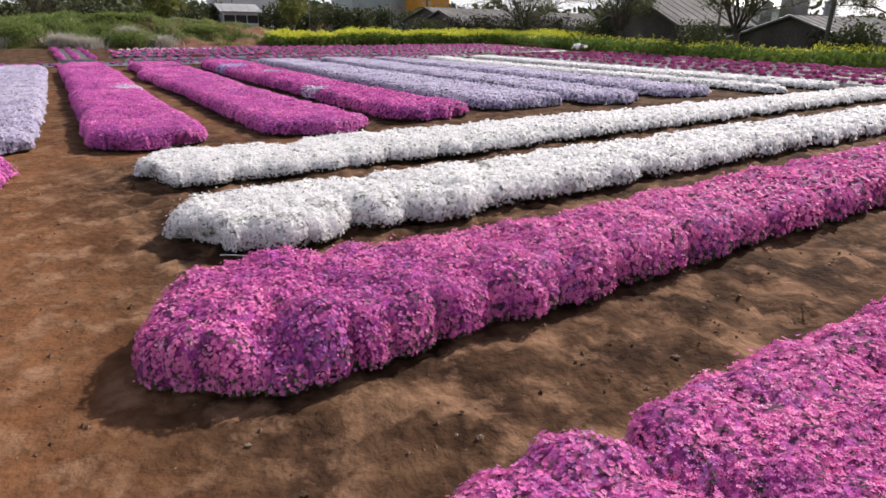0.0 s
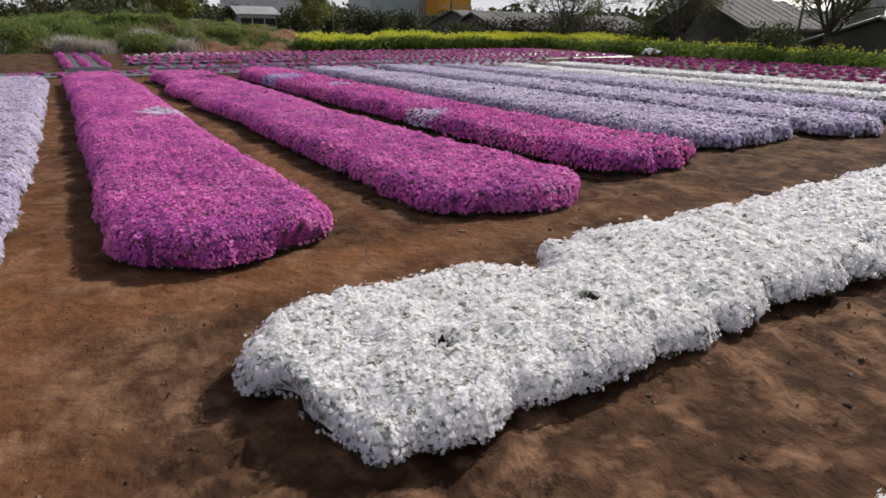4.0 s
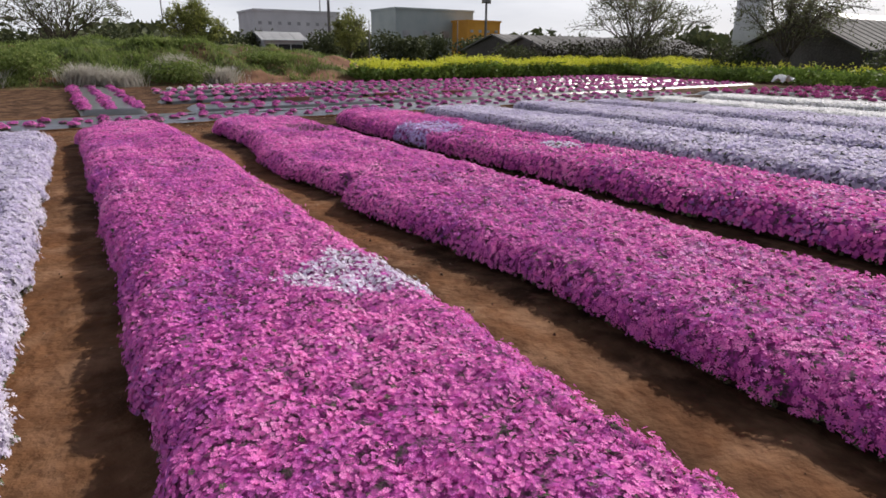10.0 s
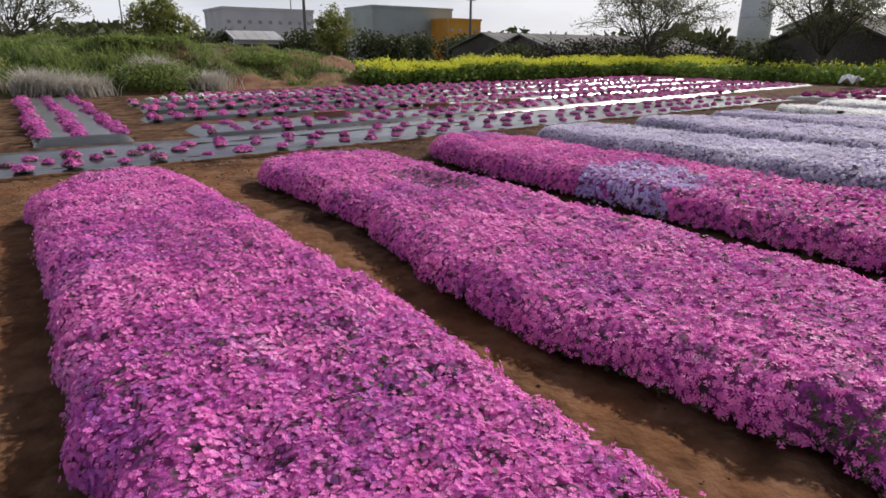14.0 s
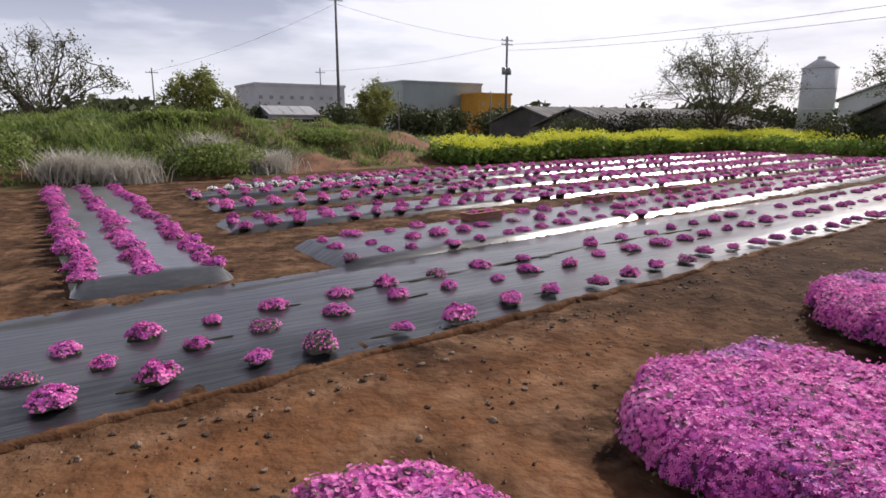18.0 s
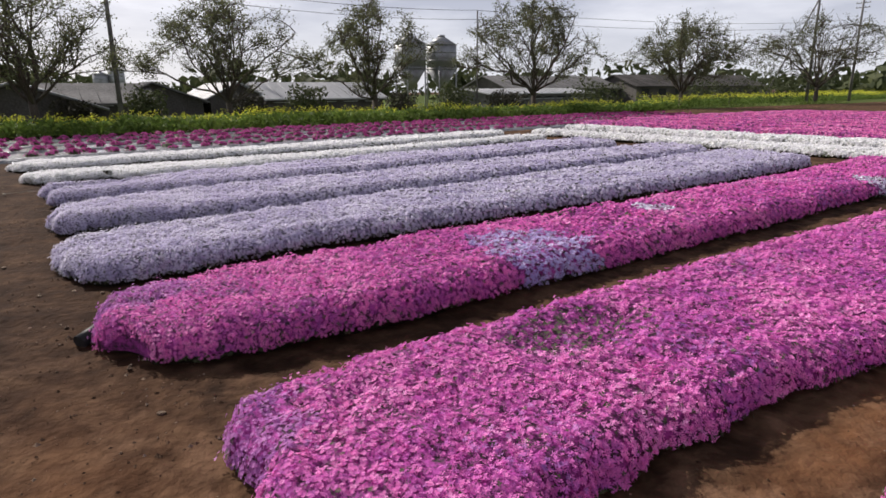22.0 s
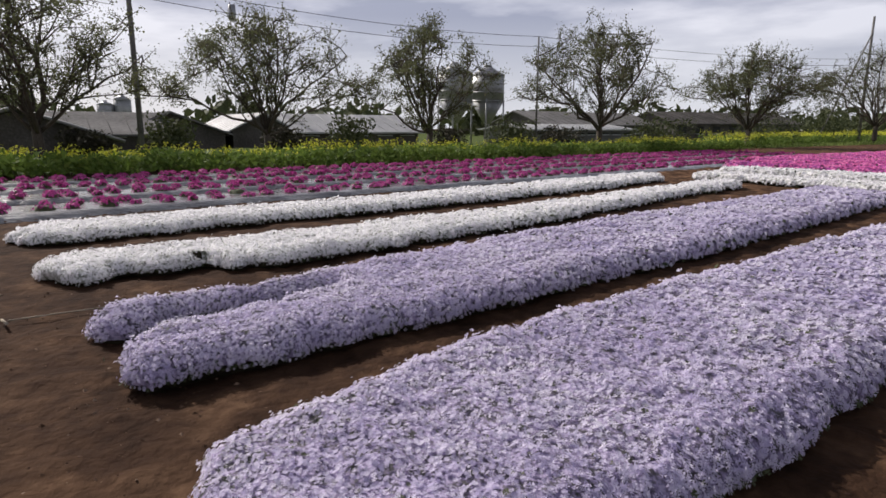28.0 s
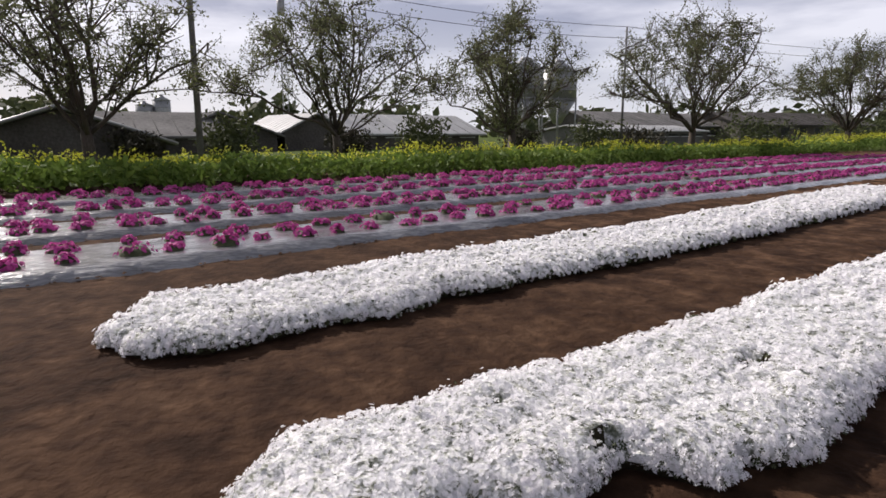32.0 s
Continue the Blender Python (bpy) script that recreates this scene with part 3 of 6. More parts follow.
def flower_bed(axis, s0, s1, left, right, height, mat, under, label, category="flower bed", group="", patches=(), bare=(), seed=1, density=1.0, scallop=0.07, clump=0.42, far=1.0, taper=0.3, rim=0.05):
    """A long cushion of moss phlox. left, right: (s, place) of its two edges; patches: (x, y, rx, ry, material) of other colours; bare: (x, y, rx, ry);
    far: above 1 for beds that are only seen from afar; rim: how high the cushion's edge hangs over the soil."""
    s = bed_lines(axis, s0, s1, (left[0][1] + right[0][1]) / 2, far)
    nu = 40 if far < 1.5 else 24
    q = np.linspace(-1, 1, nu)
    u = 0.45 * q + 0.55 * np.sin(q * math.pi / 2)
    L = np.interp(s, *zip(*left))
    R = np.interp(s, *zip(*right))
    L = L + 0.025 * vnoise(s * 1.5, 0.3, seed) + 0.025 * vnoise(s * 3.9, 0.3, seed + 1) + 0.022 * vnoise(s * 11, 0.3, seed + 2)
    R = R + 0.025 * vnoise(s * 1.5, 5.3, seed + 3) + 0.025 * vnoise(s * 3.9, 5.3, seed + 4) + 0.022 * vnoise(s * 11, 5.3, seed + 5)
    end = np.minimum(s - s0, s1 - s)
    e = np.clip(end / 0.4, 0, 1)
    c, h = (L + R) / 2, (R - L) / 2 - 0.028  # the blossoms stand out from the foliage
    h = h * (1 - taper * (1 - np.sqrt(1 - (1 - e) ** 2.4)))
    S, U = np.meshgrid(s, u, indexing="ij")
    P = c[:, None] + U * h[:, None]
    # scalloped edges where single cushions hang over the rim
    wave = np.where(U < 0, scallops(S, clump, seed + 12), scallops(S + 0.4, clump, seed + 13))
    small = np.where(U < 0, scallops(S, clump * 0.38, seed + 22), scallops(S + 0.4, clump * 0.38, seed + 23))
    P = P + np.sign(U) * np.abs(U) ** 1.7 * (scallop * (1.9 * wave - 1.2) + (0.03 + 0.5 * scallop) * (small - 0.75))
    # ends bulge unevenly
    S = S + np.where(S < (s0 + s1) / 2, -1, 1) * (1 - e)[:, None] * (0.10 * vnoise(P * 2.1, 2.7, seed + 6) + 0.09 * vnoise(P * 6, 2.7, seed + 7) - 0.16 * np.abs(U) ** 3)
    X, Y = (P, S) if axis == "y" else (S, P)
    edge = np.clip((1 - np.abs(U)) * h[:, None] / 0.22, 0, 1)
    prof = np.sqrt(np.clip(1 - (1 - edge) ** 2, 0, 1)) * np.sqrt(np.clip(1 - (1 - np.clip(end / 0.24, 0, 1)) ** 2, 0, 1))[:, None]
    lump = 0.09 * vnoise(X * 1.1, Y * 1.1, seed + 8) + 0.06 * vnoise(X * 6.5, Y * 6.5, seed + 10) + 0.04 * vnoise(X * 13, Y * 13, seed + 11)
    wx, wy = X + 0.05 * vnoise(X * 4, Y * 4, seed + 27), Y + 0.05 * vnoise(X * 4, Y * 4, seed + 28)
    lump = lump + (0.20 + 1.9 * scallop) * (0.75 + 0.75 * U ** 2) * (cushions(wx, wy, clump, seed + 21) - 0.78) + (0.34 if mat == M_WHITE else 0.22) * (cushions(wx, wy, clump * 0.42, seed + 25) - 0.75)
    hang = rim * (1 + 0.5 * vnoise(X * 3, Y * 3, seed + 14)) * (0.45 + 0.55 * e)[:, None]
    Z = hang + (height - 0.006 - hang) * prof * (0.95 + lump) * (0.95 + 0.05 * (1 - U ** 2))
    hollow = np.zeros_like(Z)
    for bx, by, rx, ry in bare:
        hollow = np.maximum(hollow, np.clip(1.2 - ((X - bx) / rx) ** 2 - ((Y - by) / ry) ** 2, 0, 1))
    Z = Z * (1 - hollow * (0.85 if mat in (M_WHITE, M_LAV) else 0.3))
    # the rim turns under, back to the soil
    P2, S2 = np.pad(P, 1, mode="edge"), np.pad(S, 1, mode="edge")
    Z2 = np.pad(Z, 1, constant_values=-0.05)
    P2[:, 0] += 0.11
    P2[:, -1] -= 0.11
    S2[0] += 0.12
    S2[-1] -= 0.12
    X, Y, Z = (P2, S2, Z2) if axis == "y" else (S2, P2, Z2)
    ns, nu = X.shape
    V = np.stack([X, Y, Z], -1)
    F = grid_faces(ns, nu)
    if axis == "x":
        F = F[:, ::-1]
    o = Vector(((X.min() + X.max()) / 2, (Y.min() + Y.max()) / 2, 0))
    off = np.array(o)
    bed = new("flower_bed")
    bed.location = o
    tagged(bed, label, category, group)
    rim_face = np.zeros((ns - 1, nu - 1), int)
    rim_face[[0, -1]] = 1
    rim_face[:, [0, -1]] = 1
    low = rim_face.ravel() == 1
    Q = V.reshape(-1, 3)[F]
    mid = Q.mean(1)
    thin = np.zeros(len(F))
    for bx, by, rx, ry in bare:
        thin = np.maximum(thin, 1.2 - ((mid[:, 0] - bx) / rx) ** 2 - ((mid[:, 1] - by) / ry) ** 2)
    flank = np.pad(prof, 1)[:-1, :-1].ravel() < 0.75
    # turned-under rim faces are painted dark as shade; bare spots show dark stems
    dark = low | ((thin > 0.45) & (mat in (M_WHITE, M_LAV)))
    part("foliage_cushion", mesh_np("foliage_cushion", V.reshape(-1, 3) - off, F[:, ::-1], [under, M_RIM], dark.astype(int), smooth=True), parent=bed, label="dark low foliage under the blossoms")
    # blossoms
    d1, d2 = Q[:, 2] - Q[:, 0], Q[:, 3] - Q[:, 1]
    nrm = np.cross(d1, d2)
    nrm *= np.sign(nrm[:, 2:3] + 1e-12)
    area = np.linalg.norm(nrm, axis=1) / 2
    nrm /= 2 * area[:, None] + 1e-12
    vd = np.hypot(0.9 * walk_dist(mid[:, 0], mid[:, 1]) + 0.45, 1.5) * far
    grow = np.clip(vd / 2.1, 1, 6.5)
    want = area * 3250 * density / grow ** 1.6
    # blossoms hang down over the rim
    nrm[low] *= -1
    nrm[low, 2] = 0.12
    nrm[low] /= np.linalg.norm(nrm[low], axis=1, keepdims=True)
    want[low] *= 0.8
    want[flank & ~low] *= 1.7
    want[(thin > 0.3) & ~low] *= 0.12 if mat in (M_WHITE, M_LAV) else 0.6
    n = int(want.sum())
    pick = rng.choice(len(F), n, p=want / want.sum())
    a, b = rng.random((n, 1)), rng.random((n, 1))
    qq = Q[pick]
    p = (qq[:, 0] * (1 - a) + qq[:, 1] * a) * (1 - b) + (qq[:, 3] * (1 - a) + qq[:, 2] * a) * b
    nn = nrm[pick]
    dome = tuft_domes(p[:, 0], p[:, 1], seed)
    tz = tufts(p[:, 0], p[:, 1], seed)
    even = 0.95 if mat == M_WHITE else 0.75 if mat == M_LAV else 1.0
    nn[:, 0] -= 0.8 * even * (tufts(p[:, 0] + 0.01, p[:, 1], seed) - tz) / 0.01
    nn[:, 1] -= 0.8 * even * (tufts(p[:, 0], p[:, 1] + 0.01, seed) - tz) / 0.01
    p += nrm[pick] * (0.8 * even * (tz - 0.03) + rng.exponential(0.007, n) - 0.002)[:, None]
    # fewer blossoms down in the gaps between the tufts
    keep = (p[:, 2] > np.where(low[pick], 0.018, 0.02)) & (rng.random(n) > (0.62 if mat == M_WHITE else 0.78) * even * (dome < 0.5))
    p, nn, pick, dome, n = p[keep], nn[keep], pick[keep], dome[keep], int(keep.sum())
    g = grow[pick]
    close = g < 1.1
    kind = np.zeros(n, int)
    for i, (px, py, rx, ry, pm) in enumerate(patches):
        jag = 1 + 0.55 * vnoise(p[:, 0] * 5, p[:, 1] * 5, 31 + i) + 0.35 * vnoise(p[:, 0] * 17, p[:, 1] * 17, 51 + i) + 0.1 * rng.normal(0, 0.6, n)
        kind[((p[:, 0] - px) / rx) ** 2 + ((p[:, 1] - py) / ry) ** 2 < jag] = i + 1
    # green tips between the blossoms, most where the cushion is thin
    leafy = 0.02 + 0.16 * np.clip(vnoise(p[:, 0] * 1.9, p[:, 1] * 1.9, seed + 41) - 0.25, 0, 1) + 0.10 * (p[:, 2] < 0.07) + 0.07 * (dome < 0.5)
    if scallop > 0.1:
        leafy = leafy + 0.25 * (p[:, 2] < 0.15) * np.clip(0.5 + 1.5 * vnoise(p[:, 0] * 4, p[:, 1] * 4, seed + 43), 0, 1)
    leafy = leafy * (0.45 if mat == M_WHITE else 1.0) + 0.30 * low[pick] * (p[:, 2] < 0.06)
    for bx, by, rx, ry in bare:
        leafy = np.where(((p[:, 0] - bx) / rx) ** 2 + ((p[:, 1] - by) / ry) ** 2 < 1 + 0.6 * vnoise(p[:, 0] * 5, p[:, 1] * 5, 9), 0.6, leafy)
    kind[rng.random(n) < leafy] = len(patches) + 1
    mats = [mat] + [q[4] for q in patches] + [M_FOL]
    if mat in (M_PINK, M_BRIGHT, M_ROSE):
        # some plants bloom more violet than others
        tinge = np.clip(1.3 * vnoise(p[:, 0] * 1.4, p[:, 1] * 1.4, seed + 61) + 0.7 * vnoise(p[:, 0] * 5, p[:, 1] * 5, seed + 62) - 0.7, 0, 0.3)
        kind[(kind == 0) & (rng.random(n) < tinge)] = len(mats)
        mats.append(M_VIOLET)
    for sel, make, k in ((close, blossoms, 5), (~close & (g < 2.5), trefoils, 3), (g >= 2.5, petal_pairs, 2)):
        if not sel.any():
            continue
        v, f = make(p[sel], nn[sel], {blossoms: 0.0118, trefoils: 0.0126, petal_pairs: 0.0112}[make] * rng.uniform(0.7, 1.2, sel.sum()) * g[sel] ** 0.775)
        ob = part("blossoms", mesh_np("blossoms", v - off, f, mats, np.repeat(kind[sel], k)), parent=bed)
        ob["kind"] = "stuff"
    return bed


BEDS = "long flower beds of moss phlox"
MAG = "long raised bed of magenta moss phlox in full bloom"
LAVL = "long raised bed of lavender moss phlox in full bloom"
WHT = "long raised bed of white moss phlox in full bloom"

flower_bed("y", 9.36, 25.5, [(9.36, 0.45), (9.5, 0.3), (9.8, 0.10), (10.3, 0.05), (13, 0.12), (15, 0.14), (19, 0.15), (24.6, 0.12), (25.0, 0.3), (25.3, 0.55), (25.5, 0.8)], [(9.36, 1.3), (9.5, 1.6), (9.75, 1.80), (10.2, 1.85), (12, 1.75), (13, 1.73), (14.5, 1.74), (18, 1.70), (21, 1.76), (24, 1.6), (24.9, 1.55), (25.3, 1.45), (25.5, 1.25)], 0.27, M_PINK, M_FOL_P,
           "wide bed of magenta moss phlox with one pale patch", group=BEDS, patches=[(1.42, 16.12, 0.46, 0.36, M_PATCH)], seed=11, scallop=0.05, clump=0.36, taper=0.1)
flower_bed("y", 9.35, 25.57, [(9.35, 3.1), (9.7, 2.78), (10, 2.7), (12, 2.61), (16.5, 2.5), (17.6, 2.40), (18.2, 2.30), (18.55, 2.30), (18.75, 2.40), (19.0, 2.46), (19.15, 2.38), (19.6, 2.3), (20.1, 2.18), (21.3, 2.2), (22.9, 2.45), (23.9, 2.40), (24.9, 2.30), (25.1, 2.33), (25.35, 2.47), (25.57, 2.72)], [(9.35, 4.3), (9.9, 4.78), (10.3, 4.7), (12, 4.45), (15, 4.22), (20, 4.19), (23, 4.14), (24.4, 4.08), (25.1, 4.04), (25.4, 3.98), (25.57, 3.88)], 0.245, M_PINK, M_FOL_P,
           "wide bed of magenta moss phlox with thin spots", group=BEDS, patches=[(3.75, 25.4, 0.5, 0.3, M_VIOLET)], bare=[(3.5, 23.15, 0.34, 0.6), (2.52, 18.92, 0.12, 0.16)], seed=23, scallop=0.05, clump=0.36, taper=0.06)
flower_bed("y", 9.95, 25.92, [(9.95, 5.6), (10.3, 5.35), (13, 5.17), (17, 5.05), (21, 4.86), (23.5, 4.80), (24.5, 4.79), (24.9, 4.82), (25.3, 4.94), (25.7, 5.08), (25.92, 5.25)], [(9.95, 6.9), (10.3, 7.3), (12, 7.08), (15.5, 6.75), (21, 6.57), (24, 6.49), (26, 6.3)], 0.28, M_ROSE, M_FOL_P,
           "bed of rose-magenta moss phlox with two lavender patches", group=BEDS, patches=[(5.2, 14.25, 0.52, 0.4, M_PATCH), (5.2, 22.0, 0.66, 0.6, M_LILAC), (5.9, 19.4, 0.3, 0.3, M_PATCH), (5.95, 25.65, 0.38, 0.55, M_VIOLET)], seed=35, scallop=0.05, clump=0.36)
flower_bed("y", 10.5, 26.1, [(10.5, 7.95), (15, 7.62), (20, 7.52), (21.6, 7.49), (23.5, 7.46), (24.1, 7.39), (24.5, 7.33), (25, 7.20), (25.5, 7.20), (26, 7.36)], [(10.5, 10.4), (14, 10.1), (19.7, 9.62), (22.4, 9.37), (24.5, 9.14), (25.6, 9.02), (26.1, 8.75)], 0.25, M_LAV, M_FOL_L, LAVL, group=BEDS, seed=47, scallop=0.05, clump=0.36)
flower_bed("y", 10.2, 26.06, [(10.2, 10.9), (17, 10.45), (21, 10.18), (24, 9.92), (26, 9.98)], [(10.2, 12.9), (17, 12.4), (20, 12.2), (22.8, 12.0), (24.1, 11.86), (25.1, 11.58), (26.1, 11.3)], 0.25, M_LAV, M_FOL_L, LAVL, group=BEDS, seed=59, scallop=0.06, clump=0.36)
flower_bed("y", 10.3, 26.1, [(10.3, 14.1), (15, 13.45), (18.5, 13.1), (22, 12.78), (25, 12.55), (26.1, 12.5)], [(10.3, 15.9), (14, 15.5), (19.5, 15.08), (21.3, 14.84), (22.2, 14.72), (23.2, 14.5), (23.9, 14.36), (24.1, 13.66), (25, 13.46), (25.6, 13.36), (26.1, 13.12)], 0.24, M_LAV, M_FOL_L,
           "bed of lavender moss phlox that narrows to a tongue", group=BEDS, seed=71, scallop=0.06, clump=0.36)
flower_bed("y", 23.6, 26.15, [(23.6, 13.75), (24.1, 13.88), (24.6, 13.95), (25.5, 13.90), (25.8, 13.68), (26.15, 13.54)], [(23.6, 14.38), (24.3, 14.32), (24.8, 14.24), (25.2, 14.26), (25.7, 14.26), (26.15, 14.08)], 0.22, M_LAV, M_FOL_L,
           "short tongue of lavender moss phlox beside the long bed", group=BEDS, seed=75, scallop=0.05, clump=0.30)
flower_bed("y", 9.8, 26.5, [(9.8, 17.9), (14, 17.2), (19, 16.2), (21.6, 15.8), (22.9, 15.63), (23.5, 15.58), (24.0, 15.52), (24.45, 15.54), (24.62, 15.62), (24.72, 15.86), (24.85, 15.88), (25.1, 15.76), (25.5, 15.84), (25.62, 16.02), (25.78, 15.84), (26.05, 15.70), (26.3, 15.70), (26.5, 16.0)], [(9.8, 18.9), (14, 18.2), (19, 17.3), (23, 17.0), (24.6, 16.86), (26.2, 16.86), (26.5, 16.6)], 0.19, M_WHITE, M_FOL_W, WHT, group=BEDS, seed=83, bare=[(16.0, 24.83, 0.05, 0.09), (16.15, 23.42, 0.06, 0.11), (16.55, 25.05, 0.04, 0.05)], scallop=0.13, clump=0.38)
flower_bed("y", 9.6, 26.58, [(9.6, 20.6), (13, 19.8), (18.9, 19.06), (21.9, 18.82), (23.0, 18.8), (23.9, 18.7), (24.6, 18.46), (25.2, 18.58), (25.7, 18.46), (26.1, 18.44), (26.6, 18.5)], [(9.6, 21.8), (14, 21.2), (19, 20.4), (22.2, 20.12), (23.4, 20.02), (24.5, 19.96), (25.3, 19.78), (26.4, 19.76), (26.68, 19.45)], 0.19, M_WHITE, M_FOL_W, WHT, group=BEDS, seed=95, scallop=0.11, clump=0.42)
flower_bed("y", 9.85, 24.85, [(9.9, -1.95), (25, -1.8)], [(9.9, -0.56), (11, -0.53), (12, -0.5), (14, -0.41), (16, -0.36), (20, -0.29), (25, -0.2)], 0.24, M_LAV, M_FOL_L, LAVL, group=BEDS, seed=107, clump=0.36, far=1.9)

flower_bed("x", -0.02, 22.5, [(-0.02, 2.5), (0.25, 2.27), (0.6, 2.16), (2, 2.22), (3.2, 2.2), (10, 2.36), (23, 2.44)], [(-0.02, 3.15), (0.16, 3.42), (0.4, 3.52), (1.0, 3.54), (1.5, 3.38), (2.0, 3.34), (3.5, 3.28), (5, 3.4), (10, 3.55), (23, 3.7)], 0.345, M_BRIGHT, M_FOL_P, MAG, group=BEDS, seed=119, scallop=0.15, clump=0.52, rim=0.07, taper=0.15)
flower_bed("x", 0.35, 22.5, [(0, -0.45), (23, -0.3)], [(0, 0.98), (1.4, 0.98), (1.55, 0.82), (1.75, 0.92), (23, 1.1)], 0.30, M_BRIGHT, M_FOL_P, MAG, group=BEDS, seed=131, scallop=0.15, clump=0.52, rim=0.07)
flower_bed("x", 0.50, 21.2, [(0.50, 4.95), (0.66, 4.58), (0.84, 4.37), (1.2, 4.35), (1.55, 4.26), (1.9, 4.46), (2.3, 4.40), (2.62, 4.48), (2.96, 4.22), (3.6, 4.36), (10, 4.6), (16, 4.78), (22, 4.98)], [(0.50, 5.25), (0.66, 5.48), (0.9, 5.62), (3, 5.64), (10, 5.84), (22, 6.1)], 0.28, M_WHITE, M_FOL_W, WHT, group=BEDS, seed=143, scallop=0.13, clump=0.5, rim=0.07, taper=0.06)
flower_bed("x", 0.44, 20.6, [(0.44, 7.52), (0.6, 7.42), (0.70, 7.02), (0.85, 6.86), (1.25, 6.76), (1.5, 6.84), (2.3, 6.8), (3.4, 6.84), (3.6, 6.94), (4.2, 6.84), (10, 7.12), (15, 7.35), (21, 7.6)], [(0.38, 7.75), (0.55, 8.06), (0.9, 8.26), (2.1, 8.3), (2.42, 8.0), (2.68, 8.0), (2.88, 8.3), (10, 8.42), (21, 8.6)], 0.22, M_WHITE, M_FOL_W, WHT, group=BEDS, seed=155, scallop=0.09, clump=0.5, bare=[(1.38, 7.31, 0.06, 0.06), (2.38, 7.36, 0.08, 0.06)], rim=0.06, taper=0.05)
flower_bed("x", -5.0, -0.85, [(-5, 7.55), (-0.8, 7.6)], [(-5, 8.9), (-0.8, 8.9)], 0.26, M_PINK, M_FOL_P, MAG, group=BEDS, seed=167, far=1.6)
for i in range(8):
    y = -2.9 - 2.45 * i
    flower_bed("x", 1.2, 25.0, [(0, y - 0.7), (27, y - 0.6)], [(0, y + 0.7), (27, y + 0.8)], 0.28, M_BRIGHT, M_FOL_P, MAG, group=BEDS, seed=179 + 12 * i, far=1.6)


# ---- mulch film rows with young phlox plants ----
PLANTS = []


def make_plants():
    """Six young phlox cushions to copy: foliage dome with blossoms."""
    for i in range(6):
        rr, hh = 0.115 + 0.02 * (i % 3), 0.085 + 0.02 * (i % 2)
        nt, nr = 18, 6
        th, ra = np.meshgrid(np.arange(nt) * math.tau / nt, np.linspace(0, 1, nr), indexing="ij")
        wob = 1 + 0.34 * vnoise(np.cos(th) * 2 + i * 7, np.sin(th) * 2, 5 + i)
        x, y = np.cos(th) * ra * rr * wob, np.sin(th) * ra * rr * wob * 0.85
        z = hh * 0.85 * np.sqrt(np.clip(1 - ra ** 2.4, 0, 1)) * (1 + 0.2 * vnoise(x * 22, y * 22, i)) + 0.0
        v = np.stack([x, y, z], -1).reshape(-1, 3)
        k = np.arange(nt)[:, None] * nr + np.arange(nr - 1)[None]
        k2 = ((np.arange(nt) + 1) % nt)[:, None] * nr + np.arange(nr - 1)[None]
        f = np.stack([k, k + 1, k2 + 1, k2], -1).reshape(-1, 4)
        fol = mesh_np("foliage", v, f, M_DULL if i == 5 else M_FOL, smooth=True)
        n = 560 if i != 5 else 300
        a, b = rng.random(n) * math.tau, np.sqrt(rng.random(n)) * 0.99
        w = 1 + 0.34 * vnoise(np.cos(a) * 2 + i * 7, np.sin(a) * 2, 5 + i) + rng.normal(0, 0.06, n)
        px, py = np.cos(a) * b * rr * 1.08 * w, np.sin(a) * b * rr * 0.93 * w
        p = np.stack([px, py, hh * np.sqrt(1 - b ** 2.4) * (0.92 + 0.38 * vnoise(px * 24, py * 24, i)) + rng.uniform(0.0, 0.016, n)], -1)
        nn = np.stack([px / rr, py / rr, np.full(n, 0.7)], -1)
        bv, bf = petal_pairs(p, nn, 0.0112 * rng.uniform(0.8, 1.25, n), 0.4)
        vl = v.reshape(nt, nr, 3)[::2][:, [0, 2, 4, 5]].reshape(-1, 3)
        k, k2 = np.arange(9)[:, None] * 4 + np.arange(3)[None], ((np.arange(9) + 1) % 9)[:, None] * 4 + np.arange(3)[None]
        fl = np.stack([k, k + 1, k2 + 1, k2], -1).reshape(-1, 4)
        m = 75 if i != 5 else 30
        lv, lf = petal_pairs(p[:m], nn[:m], 0.024 * rng.uniform(0.8, 1.2, m), 0.4)
        mi = (rng.random(n) < (0.06 if i != 5 else 0.5)).astype(int)
        PLANTS.append((fol, mesh_np("blossoms", bv, bf, [M_ROSE if i % 2 else M_PINK, M_DULL], np.repeat(mi, 2)), vl, fl, lv, lf))


make_plants()
N_OWN = [0]


